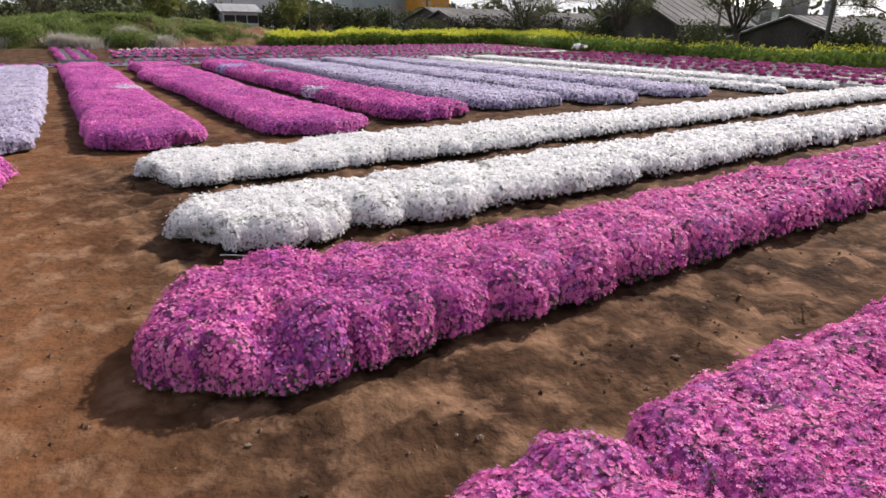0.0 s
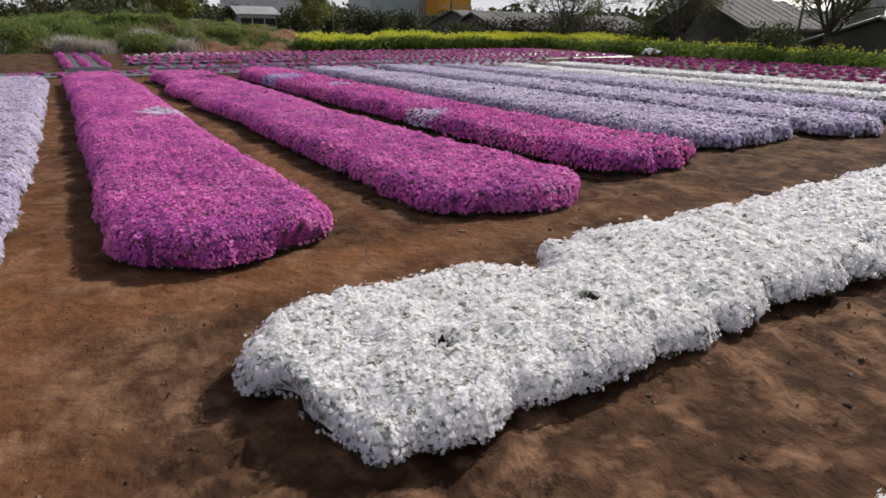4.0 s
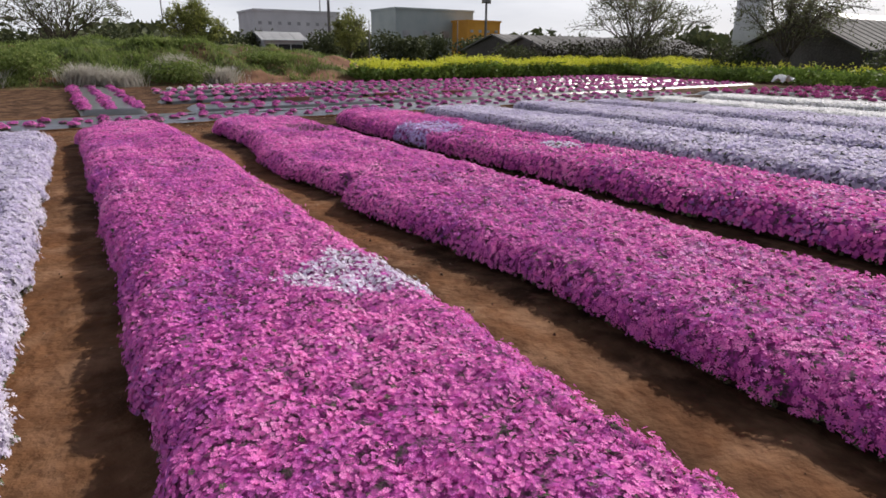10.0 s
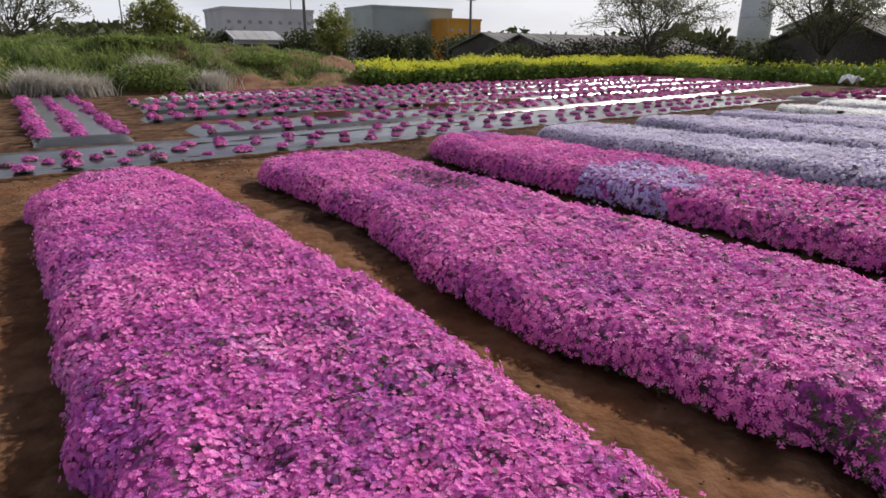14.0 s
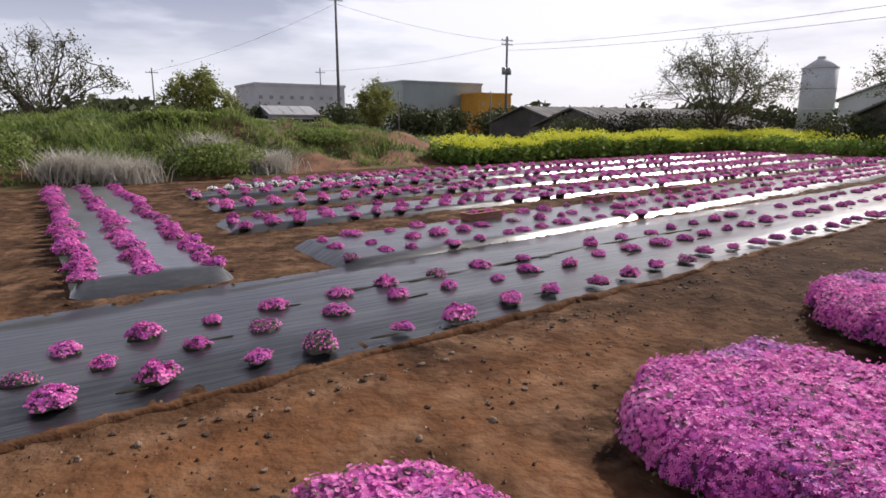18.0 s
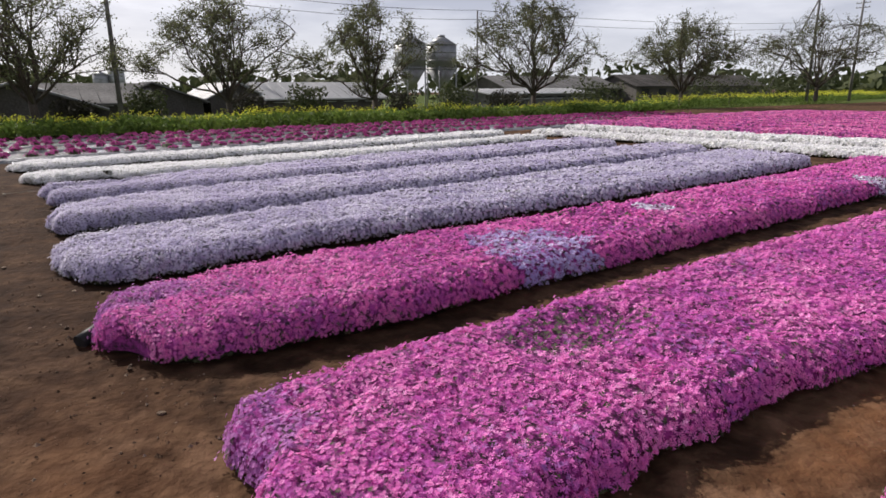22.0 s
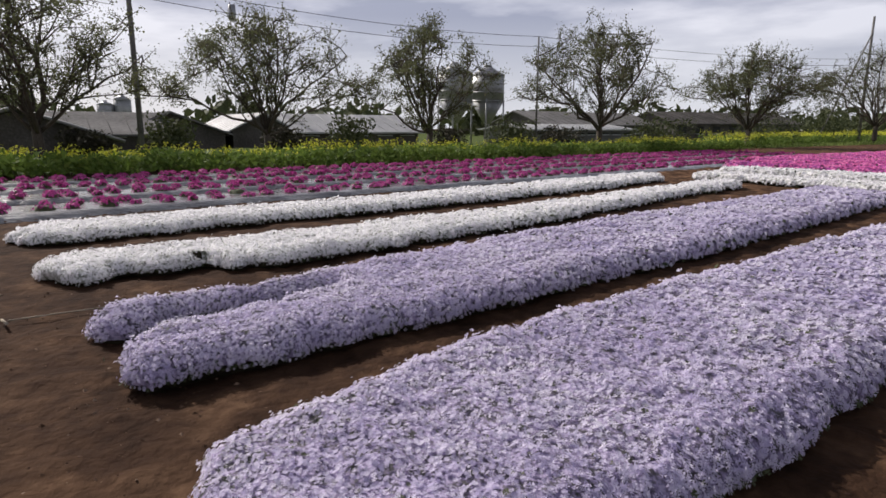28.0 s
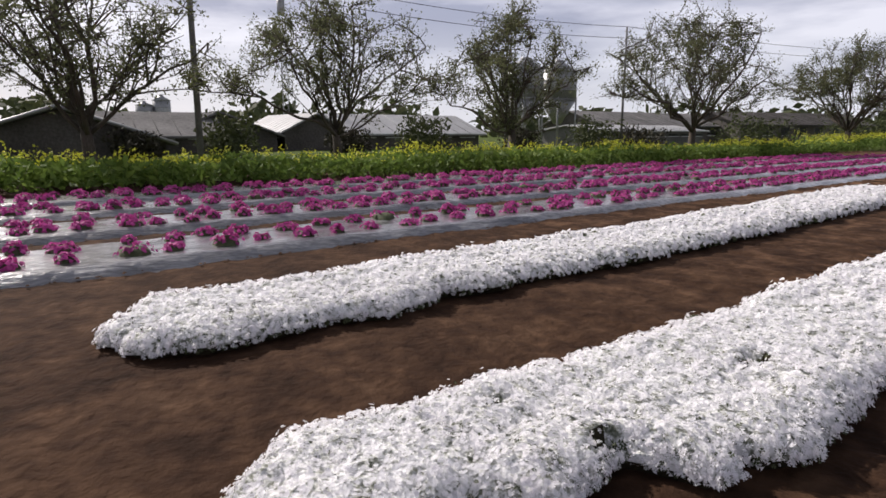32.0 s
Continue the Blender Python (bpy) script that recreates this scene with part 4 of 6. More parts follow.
def plant_row(pts, film_z, label="young magenta phlox plant growing through mulch film", own=True, petal=None):
    """Plants at (x, y, size); own: a thing each, else one joined piece of planting."""
    V, Fq, BV, BF, nv, nb = [], [], [], [], 0, 0
    for x, y, sc in pts:
        i = int(rng.integers(0, 6 if rng.random() < 0.4 else 5))
        rot = float(rng.random() * math.tau)
        sq = float(rng.uniform(0.8, 1.25))
        if own and N_OWN[0] < 300:
            N_OWN[0] += 1
            ob = new("phlox_plant", PLANTS[i][0])
            ob.matrix_basis = Matrix.LocRotScale((x, y, film_z - 0.012), Euler((0, 0, rot)), (sc, sc * sq, sc * 0.85))
            tagged(ob, label, "plant", "young phlox plants in rows")
            part("blossoms", PLANTS[i][1], parent=ob)
            continue
        c, s = math.cos(rot), math.sin(rot)
        m = np.array([[c, s, 0], [-s, c, 0], [0, 0, 1]]) * sc
        v = PLANTS[i][2] @ m + (x, y, film_z - 0.012)
        V.append(v)
        Fq.append(PLANTS[i][3] + nv)
        nv += len(v)
        v = (PLANTS[i][4] @ m) + (x, y, film_z - 0.012)
        BV.append(v)
        BF.append(PLANTS[i][5] + nb)
        nb += len(BV[-1])
    if V:
        th = part("phlox_planting", mesh_np("foliage", np.concatenate(V), np.concatenate(Fq), M_FOL, smooth=True))
        tagged(th, "many young magenta phlox plants set in mulch film", "plants", kind="stuff")
        part("blossoms", mesh_np("blossoms", np.concatenate(BV), np.concatenate(BF), petal or M_ROSE), parent=th)


def film_row(axis, s0, s1, lo, hi, slope=0.0, z=0.09, seed=1, mat=None, label="black plastic mulch film stretched over a low planting ridge"):
    """A ridge under plastic film; slope skews it in plan."""
    ns, nu = int((s1 - s0) / 0.22) + 2, 22
    s = np.linspace(s0, s1, ns)
    u = np.linspace(0, 1, nu)
    S, U = np.meshgrid(s, u, indexing="ij")
    wob = (0.05 * vnoise(s * 0.9, 1.5, seed) + 0.05 * vnoise(s * 2.7, 1.5, seed + 5))[:, None] * (1 - U) + 0.05 * vnoise(s * 1.1, 7.5, seed + 1)[:, None] * U
    P = lo + (hi - lo) * U + slope * S + wob
    e = np.minimum(U, 1 - U) * (hi - lo)
    en = np.minimum(S - s0, s1 - S)
    prof = np.clip(np.minimum(e, en + 0.02) / (0.22 if z > 0.04 else 0.6), 0, 1)
    prof = prof * prof * (3 - 2 * prof)
    Z = z * prof + 0.008 * vnoise(S * 2.5, P * 5, seed + 2) + 0.006 * vnoise(S * 5, P * 11, seed + 3) + 0.01 - (0.07 if z > 0.04 else 0.016) * (1 - prof)
    X, Y = (P, S) if axis == "y" else (S, P)
    f = grid_faces(ns, nu)
    ob = part("mulch_film", mesh_np("mulch_film", np.stack([X, Y, Z], -1).reshape(-1, 3), f[:, ::-1] if axis == "y" else f, mat or M_FILM, smooth=True))
    tagged(ob, label, "mulch film", "rows of mulch film")
    # soil thrown over the film's long edges
    for side in (0, -1):
        k = rng.integers(0, ns, int((s1 - s0) * 5))
        c = np.stack([X[k, side], Y[k, side], np.full(len(k), -0.005)], -1) + rng.normal(0, 0.03, (len(k), 3)) * (1, 1, 0)
        r = rng.uniform(0.010, 0.032, len(k))[:, None, None]
        oct_v = np.array([[1, 0, 0], [0, 1, 0], [-1, 0, 0], [0, -1, 0], [0, 0, 0.6], [0.7, 0.7, 0], [-0.7, 0.7, 0], [-0.7, -0.7, 0], [0.7, -0.7, 0]])
        oct_f = np.array([[0, 5, 4], [5, 1, 4], [1, 6, 4], [6, 2, 4], [2, 7, 4], [7, 3, 4], [3, 8, 4], [8, 0, 4]])
        v = (c[:, None] + r * oct_v[None] * rng.uniform(0.7, 1.3, (len(k), 9, 1))).reshape(-1, 3)
        ff = (oct_f[None] + (np.arange(len(k)) * 9)[:, None, None]).reshape(-1, 3)
        part("edge_soil", mesh_np("edge_soil", v, ff, M_SOIL, smooth=True), parent=ob, label="crumbs of soil holding the film's edge")["kind"] = "stuff"
    return ob


def soil_berm(pts, width, height, seed, parent):
    """A low uneven ridge of soil thrown over a film's edge, along pts."""
    s = np.arange(len(pts))
    pts = np.array(pts, float)
    q = np.linspace(-1, 1, 9)
    S, Q = np.meshgrid(s, q, indexing="ij")
    w = width * (1 + 0.5 * vnoise(s * 0.31, 0.5, seed) + 0.3 * vnoise(s * 0.9, 0.5, seed + 1))[:, None]
    X = pts[:, 0][:, None] + 0 * Q
    Y = pts[:, 1][:, None] + Q * w
    Z = height * (1 - Q ** 2) * (1 + 0.5 * vnoise(X * 6, Y * 9, seed + 2) + 0.4 * vnoise(X * 17, Y * 17, seed + 3)) - 0.006 - 0.06 * Q ** 4
    me = mesh_np("edge_berm", np.stack([X, Y, Z], -1).reshape(-1, 3), grid_faces(len(s), 9), M_SOIL, smooth=True)
    at = me.attributes.new("trodden", 'FLOAT', 'POINT')
    at.data.foreach_set("value", np.full(len(s) * 9, 0.4, np.float32))
    part("edge_berm", me, parent=parent, label="low ridge of soil on the film's edge")


wide_film = film_row("x", -4.5, 21.0, 26.88, 29.26, 0.067, 0.03, 301, M_FILM_LONG, "wide black plastic mulch film, wrinkled and shiny")
soil_berm([(x, 26.86 + 0.067 * x + 0.05 * vnoise(x * 0.9, 1.5, 301) + 0.05 * vnoise(x * 2.7, 1.5, 306), 0) for x in np.arange(-4.4, 20.8, 0.06)], 0.055, 0.02, 611, wide_film)


def slit_mesh():
    """An open slit in the film: a dark lens with a curled lip."""
    bm = bmesh.new()
    top = [bm.verts.new((math.cos(a) * 0.16, math.sin(a) * 0.035, 0.006)) for a in np.arange(12) * math.tau / 12]
    bm.faces.new(top)
    lip = [bm.verts.new((math.cos(a) * 0.175, math.sin(a) * 0.05, 0.001)) for a in np.arange(12) * math.tau / 12]
    for i in range(12):
        bm.faces.new((top[i], lip[i], lip[(i + 1) % 12], top[(i + 1) % 12]))
    me = bpy.data.meshes.new("planting_slit")
    bm.to_mesh(me)
    bm.free()
    me.materials.append(M_RIM)
    return me


SLIT = slit_mesh()
for i in range(44):
    x = -2.6 + 0.53 * i
    y = (27.07, 27.66, 28.12)[i % 3] + 0.065 * x
    part("planting_slit", SLIT, parent=wide_film, m=Matrix.LocRotScale((x + rng.normal(0, 0.1), y + rng.normal(0, 0.03), 0.040), Euler((0, 0, 0.065 + rng.normal(0, 0.1))), (rng.uniform(0.35, 0.8), rng.uniform(0.2, 0.45), 1)))
bm = bmesh.new()
tube(bm, [(x, 28.2 + 0.065 * x + 0.04 * math.sin(x * 1.3), 0.038) for x in np.arange(2.2, 8.2, 0.3)], [0.016 + 0.010 * math.sin(k * 1.9) for k in range(20)], 6)
part("seam", bm, M_DARK, wide_film, "dark open seam in the film")
# the plants nearest the footway, one by one: x, y, size
NEAR_ROWS = [[(0.11, 27.21, 0.9), (0.65, 27.22, 0.95), (1.24, 27.2, 0.65), (1.67, 27.19, 0.95), (2.32, 27.21, 0.6), (2.81, 27.2, 1.15), (3.46, 27.34, 0.85), (3.95, 27.36, 0.85)],
             [(-0.05, 27.6, 0.6), (0.39, 27.61, 0.6), (0.95, 27.64, 0.7), (1.46, 27.76, 0.7), (2.07, 27.84, 0.75), (2.69, 27.97, 0.9), (3.26, 28.0, 0.7), (3.81, 27.97, 0.55), (4.28, 28.06, 0.8)],
             [(0.2, 28.02, 0.75), (0.69, 28.08, 0.9), (1.17, 28.15, 0.5), (1.69, 28.25, 0.8), (2.29, 28.29, 0.75), (2.8, 28.37, 0.85), (3.4, 28.44, 0.65), (3.99, 28.5, 0.8), (4.58, 28.48, 0.7)]]
for row, (y0, slope, gap) in zip(NEAR_ROWS, ((27.11, 0.062, 0.56), (27.66, 0.085, 0.57), (28.07, 0.105, 0.6))):
    pts = list(row)
    for first, step in ((row[0][0] - gap, -gap), (row[-1][0] + gap, gap)):
        x = first
        while -3.6 < x < 20.6:
            if rng.random() > 0.06:
                pts.append((x, y0 + slope * x + rng.normal(0, 0.04), rng.uniform(0.6, 0.95)))
            x += step * rng.uniform(0.85, 1.15)
    plant_row([p for p in pts if p[0] < 16], 0.05)
    plant_row([p for p in pts if p[0] >= 16], 0.05, own=False)
film_row("y", 29.5, 39.7, 0.22, 1.80, 0.0, 0.10, 311)
for x0 in (0.40, 1.0, 1.62):
    plant_row([(x0 + rng.normal(0, 0.04) - 0.012 * (y - 30), y, rng.uniform(0.75, 1.2)) for y in np.arange(29.9, 39.5, 0.36)], 0.10)
for lo, hi, x0, slope in ((28.92, 30.75, 2.75, 0.112), (31.95, 33.3, 2.3, 0.085), (34.1, 35.4, 2.6, 0.09), (36.15, 37.4, 2.6, 0.10), (38.2, 39.3, 4.0, 0.10)):
    film_row("x", x0, 31.0, lo, hi, slope, 0.05, int(lo * 10), M_FILM_LONG)
    w = (hi - lo) / 3
    for j in range(3):
        xs = np.arange(x0 + 0.3, 30.5, 0.46 + 0.05 * j)
        pts = [(x + rng.normal(0, 0.05), lo + w * (j + 0.5) + slope * x + rng.normal(0, 0.05), rng.uniform(0.6, 1.0)) for x in xs]
        plant_row([p for p in pts if p[0] < 9], 0.055, own=lo < 33)
        plant_row([p for p in pts if p[0] >= 9], 0.055, own=False)
plant_row([(x, 37.95 + 0.03 * (x - 4) + rng.normal(0, 0.05), rng.uniform(0.8, 1.2)) for x in np.arange(3.4, 8.6, 0.36)], 0.05, own=False, petal=M_WHITE)
for lo, hi in ((23.9, 25.7), (26.45, 28.1), (28.9, 30.5), (31.2, 32.7)):
    # these far rows carry the glare of the sky in their base colour
    film_row("y", -14.0, 29.0, lo, hi, -0.09, 0.08, int(lo * 10), M_FILM_GLARE)
    for j, fr in enumerate((0.3, 0.72)):
        ys = np.arange(-13.5, 28.7, 0.56 if lo < 26 else 0.46)
        pts = [(lo + (hi - lo) * fr - 0.09 * y + rng.normal(0, 0.07), y + rng.normal(0, 0.08), rng.uniform(0.95, 1.45)) for y in ys]
        plant_row(pts, 0.083, own=False, petal=M_CRIM)


# ---- grassy bank ----
def bank_height(x, y):
    front = 40.6 + 0.25 * np.clip(x - 2, 0, 20) * 0.9 + 0.5 * vnoise(x * 0.4, 0.5, 61)
    k = np.clip((y - front) / 5.0, 0, 1)
    k = k * k * (3 - 2 * k)
    side = np.clip((19.0 - x) / 6.0, 0, 1)
    top = 1.50 - 0.03 * np.clip(x - 6, 0, 20) + 0.22 * vnoise(x * 0.23, y * 0.23, 62) + 0.16 * vnoise(x * 0.8, y * 0.8, 63)
    back = np.clip((75 - y) / 15, 0, 1)
    return (top * k + (0.20 * vnoise(x * 1.2, y * 1.2, 64) + 0.10 * vnoise(x * 2.6, y * 2.6, 69)) * np.clip(k * 5, 0, 1)) * side ** 0.7 * back - 0.05


def bare_red(x, y):
    """Where the bank is bare: a slip on its foot and a hump of dug soil."""
    a = 1.25 - ((x - 8.2) / 1.7) ** 2 - ((y - 42.6) / 1.3) ** 2
    d = 0.75 - ((x - 11.5) / 3.2) ** 2 - ((y - 43.8) / 1.0) ** 2
    c = 1.05 - ((x - 12.8) / 2.9) ** 2 - ((y - 46.6) / 1.6) ** 2 - 0.5 * vnoise(x * 0.9, y * 1.3, 92)
    return np.clip(np.maximum(np.maximum(a, d), c) * 2 + 0.5 * vnoise(x * 1.6, y * 1.6, 91), 0, 1)


bx, by = np.arange(-32, 19, 0.4), np.concatenate([np.arange(39.5, 50, 0.35), np.arange(50, 77, 1.5)])
BX, BY = np.meshgrid(bx, by, indexing="ij")
M_BANK = material("bank_soil_and_grass", [(0.14, 0.055, 0.028), (0.11, 0.07, 0.032), (0.06, 0.08, 0.025), (0.09, 0.125, 0.035)], 0.9, 0.35, 6, 0.6, 14, contrast=(0.36, 0.62))
bank = part("bank", mesh_np("bank", np.stack([BX, BY, bank_height(BX, BY)], -1).reshape(-1, 3), grid_faces(len(bx), len(by)), M_BANK, smooth=True))
bare_at = bank.data.attributes.new("bare", 'FLOAT', 'POINT')
bare_at.data.foreach_set("value", bare_red(BX, BY).ravel().astype(np.float32))


def redden_bank():
    """Bare red soil where the grass has slipped off the bank."""
    nt = M_BANK.node_tree
    p = nt.nodes["Principled BSDF"]
    src = p.inputs["Base Color"].links[0].from_socket
    at = nt.nodes.new("ShaderNodeAttribute")
    at.attribute_name = "bare"
    tc = nt.nodes.new("ShaderNodeTexCoord")
    n = nt.nodes.new("ShaderNodeTexNoise")
    n.inputs["Scale"].default_value = 1.7
    n.inputs["Detail"].default_value = 6
    nt.links.new(tc.outputs["Object"], n.inputs["Vector"])
    ramp = nt.nodes.new("ShaderNodeValToRGB")
    ramp.color_ramp.elements[0].position = 0.35
    ramp.color_ramp.elements[0].color = (0.11, 0.045, 0.024, 1)
    ramp.color_ramp.elements[1].position = 0.7
    ramp.color_ramp.elements[1].color = (0.22, 0.11, 0.06, 1)
    nt.links.new(n.outputs[0], ramp.inputs[0])
    mx = nt.nodes.new("ShaderNodeMix")
    mx.data_type = 'RGBA'
    nt.links.new(at.outputs["Fac"], mx.inputs["Factor"])
    nt.links.new(src, mx.inputs["A"])
    nt.links.new(ramp.outputs[0], mx.inputs["B"])
    nt.links.new(mx.outputs["Result"], p.inputs["Base Color"])


redden_bank()
tagged(bank, "grassy earth bank with patches of bare red soil", "bank", kind="structure")


def blades(p, height, width, lean):
    """Grass blades as bent triangles pairs from roots p."""
    n = len(p)
    a = rng.random(n) * math.tau
    d = np.stack([np.cos(a), np.sin(a), np.zeros(n)], -1)
    s = np.stack([-d[:, 1], d[:, 0], d[:, 2]], -1) * (width * rng.uniform(0.6, 1.3, n))[:, None]
    h = height * rng.uniform(0.5, 1.25, n)
    up = np.array([0, 0, 1.0])
    m = p + up * (h * 0.6)[:, None] + d * (h * lean * 0.35)[:, None]
    t = p + up * (h * 0.95)[:, None] + d * (h * lean)[:, None]
    v = np.stack([p - s, p + s, m + s * 0.8, m - s * 0.8, t], 1).reshape(-1, 3)
    k = np.arange(n)[:, None] * 5
    f = np.concatenate([k + [0, 1, 2], k + [0, 2, 3], k + [3, 2, 4]], 0)
    return v, f


n = 48000
px, py = rng.uniform(-16, 17, n), 40.8 + 9 * rng.random(n) ** 1.3
cl = vnoise(px * 0.5, py * 0.5, 66) + 0.5 * vnoise(px * 1.6, py * 1.6, 67)
red = bare_red(px, py) > rng.uniform(0.2, 1.1, len(px))
hz = bank_height(px, py)
ok = (hz > 0.05) & (cl > -0.55) & ~red
px, py, hz, cl = px[ok], py[ok], hz[ok], cl[ok]
v, f = blades(np.stack([px, py, hz - 0.02], -1), 0.16 + 0.26 * np.clip(cl, 0, 1), 0.018, 0.7)
tagged(part("bank_grass", mesh_np("bank_grass", v, f, M_BLADE)), "long green grass growing on the earth bank", "grass", kind="stuff")


def leaf_clump(centre, radius, n, size, mat, name="leaves", flat=0.8):
    """Loose leaves filling an uneven ball."""
    d = rng.normal(0, 1, (n, 3))
    d /= np.linalg.norm(d, axis=1)[:, None]
    r = rng.random(n) ** 0.45
    wob = 1 + 0.35 * vnoise(d[:, 0] * 2.5 + centre[0], d[:, 1] * 2.5 + d[:, 2] * 2, 15)
    p = np.asarray(centre) + d * (r * wob)[:, None] * np.asarray(radius)
    return leaf_quads(p, size)


def leaf_quads(p, size, slim=0.5):
    n = len(p)
    a = rng.normal(0, 1, (n, 3))
    a /= np.linalg.norm(a, axis=1)[:, None]
    b = np.cross(a, rng.normal(0, 1, (n, 3)))
    b /= np.linalg.norm(b, axis=1)[:, None]
    k = (size * rng.uniform(0.6, 1.3, n))[:, None]
    v = np.stack([p - a * k, p + b * k * slim, p + a * k, p - b * k * slim], 1).reshape(-1, 3)
    f = np.arange(n * 4).reshape(-1, 4)
    return v, f


def leaf_tris(p, size):
    """Small pointed leaves, one triangle each."""
    n = len(p)
    a = rng.normal(0, 1, (n, 3))
    a /= np.linalg.norm(a, axis=1)[:, None]
    b = np.cross(a, rng.normal(0, 1, (n, 3)))
    b /= np.linalg.norm(b, axis=1)[:, None]
    k = (size * rng.uniform(0.6, 1.3, n))[:, None]
    v = np.stack([p - a * k, p + a * k * 0.5 + b * k * 0.6, p + a * k * 0.5 - b * k * 0.6], 1).reshape(-1, 3)
    return v, np.arange(n * 3).reshape(-1, 3)


def bank_weeds(n, x0, x1, lift, size, mat, seed, name, label, thin):
    """Low leafy weeds in clumps over the bank."""
    px, py = rng.uniform(x0, x1, n), 40.7 + 9.5 * rng.random(n) ** 1.2
    c = vnoise(px * 0.7, py * 0.7, seed) + 0.6 * vnoise(px * 1.9, py * 1.9, seed + 1) - (0.7 * np.clip((px - 3) / 8, 0, 1) if mat != M_DRY else 0)
    hz = bank_height(px, py)
    ok = (c > thin) & (hz > 0.02) & (bare_red(px, py) < rng.uniform(0.1, 1.1, n))
    px, py, hz, c = px[ok], py[ok], hz[ok], c[ok]
    q = np.stack([px, py, hz + rng.random(len(px)) * lift * np.clip(c - thin, 0, 1)], -1)
    v, f = leaf_quads(q, size, 0.26)
    tagged(part(name, mesh_np(name, v, f, mat)), label, "weeds", kind="stuff")


def bush(x, y, z, r, h, mat, label, n=900, size=0.09):
    v, f = leaf_clump((0, 0, h * 0.45), (r, r * 0.9, h * 0.55), n, size, mat)
    v[:, 2] = np.maximum(v[:, 2], -0.05)
    ob = part("bush", mesh_np("bush", v, f, mat), m=pose(x, y, z))
    return tagged(ob, label, "bush", "bushes")


for x, y, r, h, mat, lab in ((-1.2, 42.6, 1.5, 1.3, M_BLADE, "bushy green weeds on the earth bank"), (4.5, 42.3, 1.4, 1.0, M_BLADE, "bushy green weeds on the earth bank"), (4.3, 46.0, 1.2, 0.35, M_BLADE, "leafy shrub on top of the bank"),
                             (9.3, 45.6, 1.5, 0.6, M_BLADE, "leafy shrub on top of the bank"), (-5, 44.5, 1.8, 1.3, M_BLADE, "bushy green weeds on the earth bank"), (0.6, 46, 1.2, 0.3, M_BLADE, "leafy shrub on top of the bank")):
    bush(x, y, float(bank_height(np.array([x]), np.array([y]))[0]) - 0.1, r, h, mat, lab, 4200, 0.06)
bank_weeds(44000, -16, 19, 0.42, 0.06, M_BLADE, 401, "bank_weeds", "lumpy green weeds covering the earth bank", 0.05)
bank_weeds(9000, -16, 19, 0.35, 0.055, M_BUSH, 411, "dark_weeds", "dark green weeds in clumps on the bank", 0.25)
bank_weeds(8000, 2, 19, 0.25, 0.06, M_DRY, 421, "dead_weeds", "dead brown stalks scattered on the bank", 0.45)
for x, y, w in ((2.0, 41.5, 0.8), (4.6, 42.9, 0.9), (6.1, 42.7, 0.9), (0.8, 41.7, 0.7), (-2.8, 41.7, 0.9)):
    n = 1000
    q = np.stack([x + rng.normal(0, w * 0.5, n), y + rng.normal(0, w * 0.3, n)], -1)
    v, f = blades(np.concatenate([q, bank_height(q[:, 0], q[:, 1])[:, None]], 1), 0.62, 0.012, 0.9)
    tagged(part("dry_grass_tuft", mesh_np("dry_grass_tuft", v, f, M_PLUME)), "pale dry grass tuft on the bank", "grass", "dry grass tufts")


# ---- rape flower strips ----
def rape_strip(pts, width, height, count, label, yellow=1.0):
    """A strip of rape plants along a line of (x, y)."""
    pts = np.array(pts, float)
    seg = np.linalg.norm(np.diff(pts, axis=0), axis=1)
    cum = np.concatenate([[0], np.cumsum(seg)])
    t = rng.random(count) * cum[-1]
    x, y = np.interp(t, cum, pts[:, 0]), np.interp(t, cum, pts[:, 1])
    i = np.clip(np.searchsorted(cum, t) - 1, 0, len(seg) - 1)
    d = np.diff(pts, axis=0)[i] / seg[i][:, None]
    o = rng.uniform(-0.5, 0.5, count) * width
    x, y = x - d[:, 1] * o, y + d[:, 0] * o
    hh = height * (0.85 + 0.2 * vnoise(x * 0.5, y * 0.5, 71) + 0.15 * vnoise(x * 1.7, y * 1.7, 72)) * rng.uniform(0.8, 1.12, count)
    p = np.stack([x, y, np.zeros(count)], -1)
    gv, gf = [], []
    n = 0
    for k in range(3):
        q = p.copy()
        q[:, :2] += rng.normal(0, 0.07, (count, 2))
        q[:, 2] = hh * rng.uniform(0.0, 0.75, count)
        v, f = leaf_quads(q + [0, 0, 0.08], 0.14, 0.42)
        gv.append(v)
        gf.append(f + n)
        n += len(v)
    g = mesh_np("leaves", np.concatenate(gv), np.concatenate(gf), M_RAPE_G)
    th = part("rape_flower_strip", g)
    tagged(th, label, "flowers", kind="stuff")
    sel = rng.random(count) < yellow * np.clip(0.75 + 0.6 * vnoise(x * 0.3, y * 0.3, 73), 0.1, 1)
    yv, yf = [], []
    n = 0
    for k in range(5):
        q = p[sel].copy()
        q[:, :2] += rng.normal(0, 0.06, (len(q), 2))
        q[:, 2] = hh[sel] * rng.uniform(0.82, 1.05, len(q)) + 0.05
        v, f = leaf_quads(q, 0.05)
        yv.append(v)
        yf.append(f + n)
        n += len(v)
    part("blossoms", mesh_np("blossoms", np.concatenate(yv), np.concatenate(yf), M_RAPE_Y), parent=th, label="bright yellow rape blossoms")


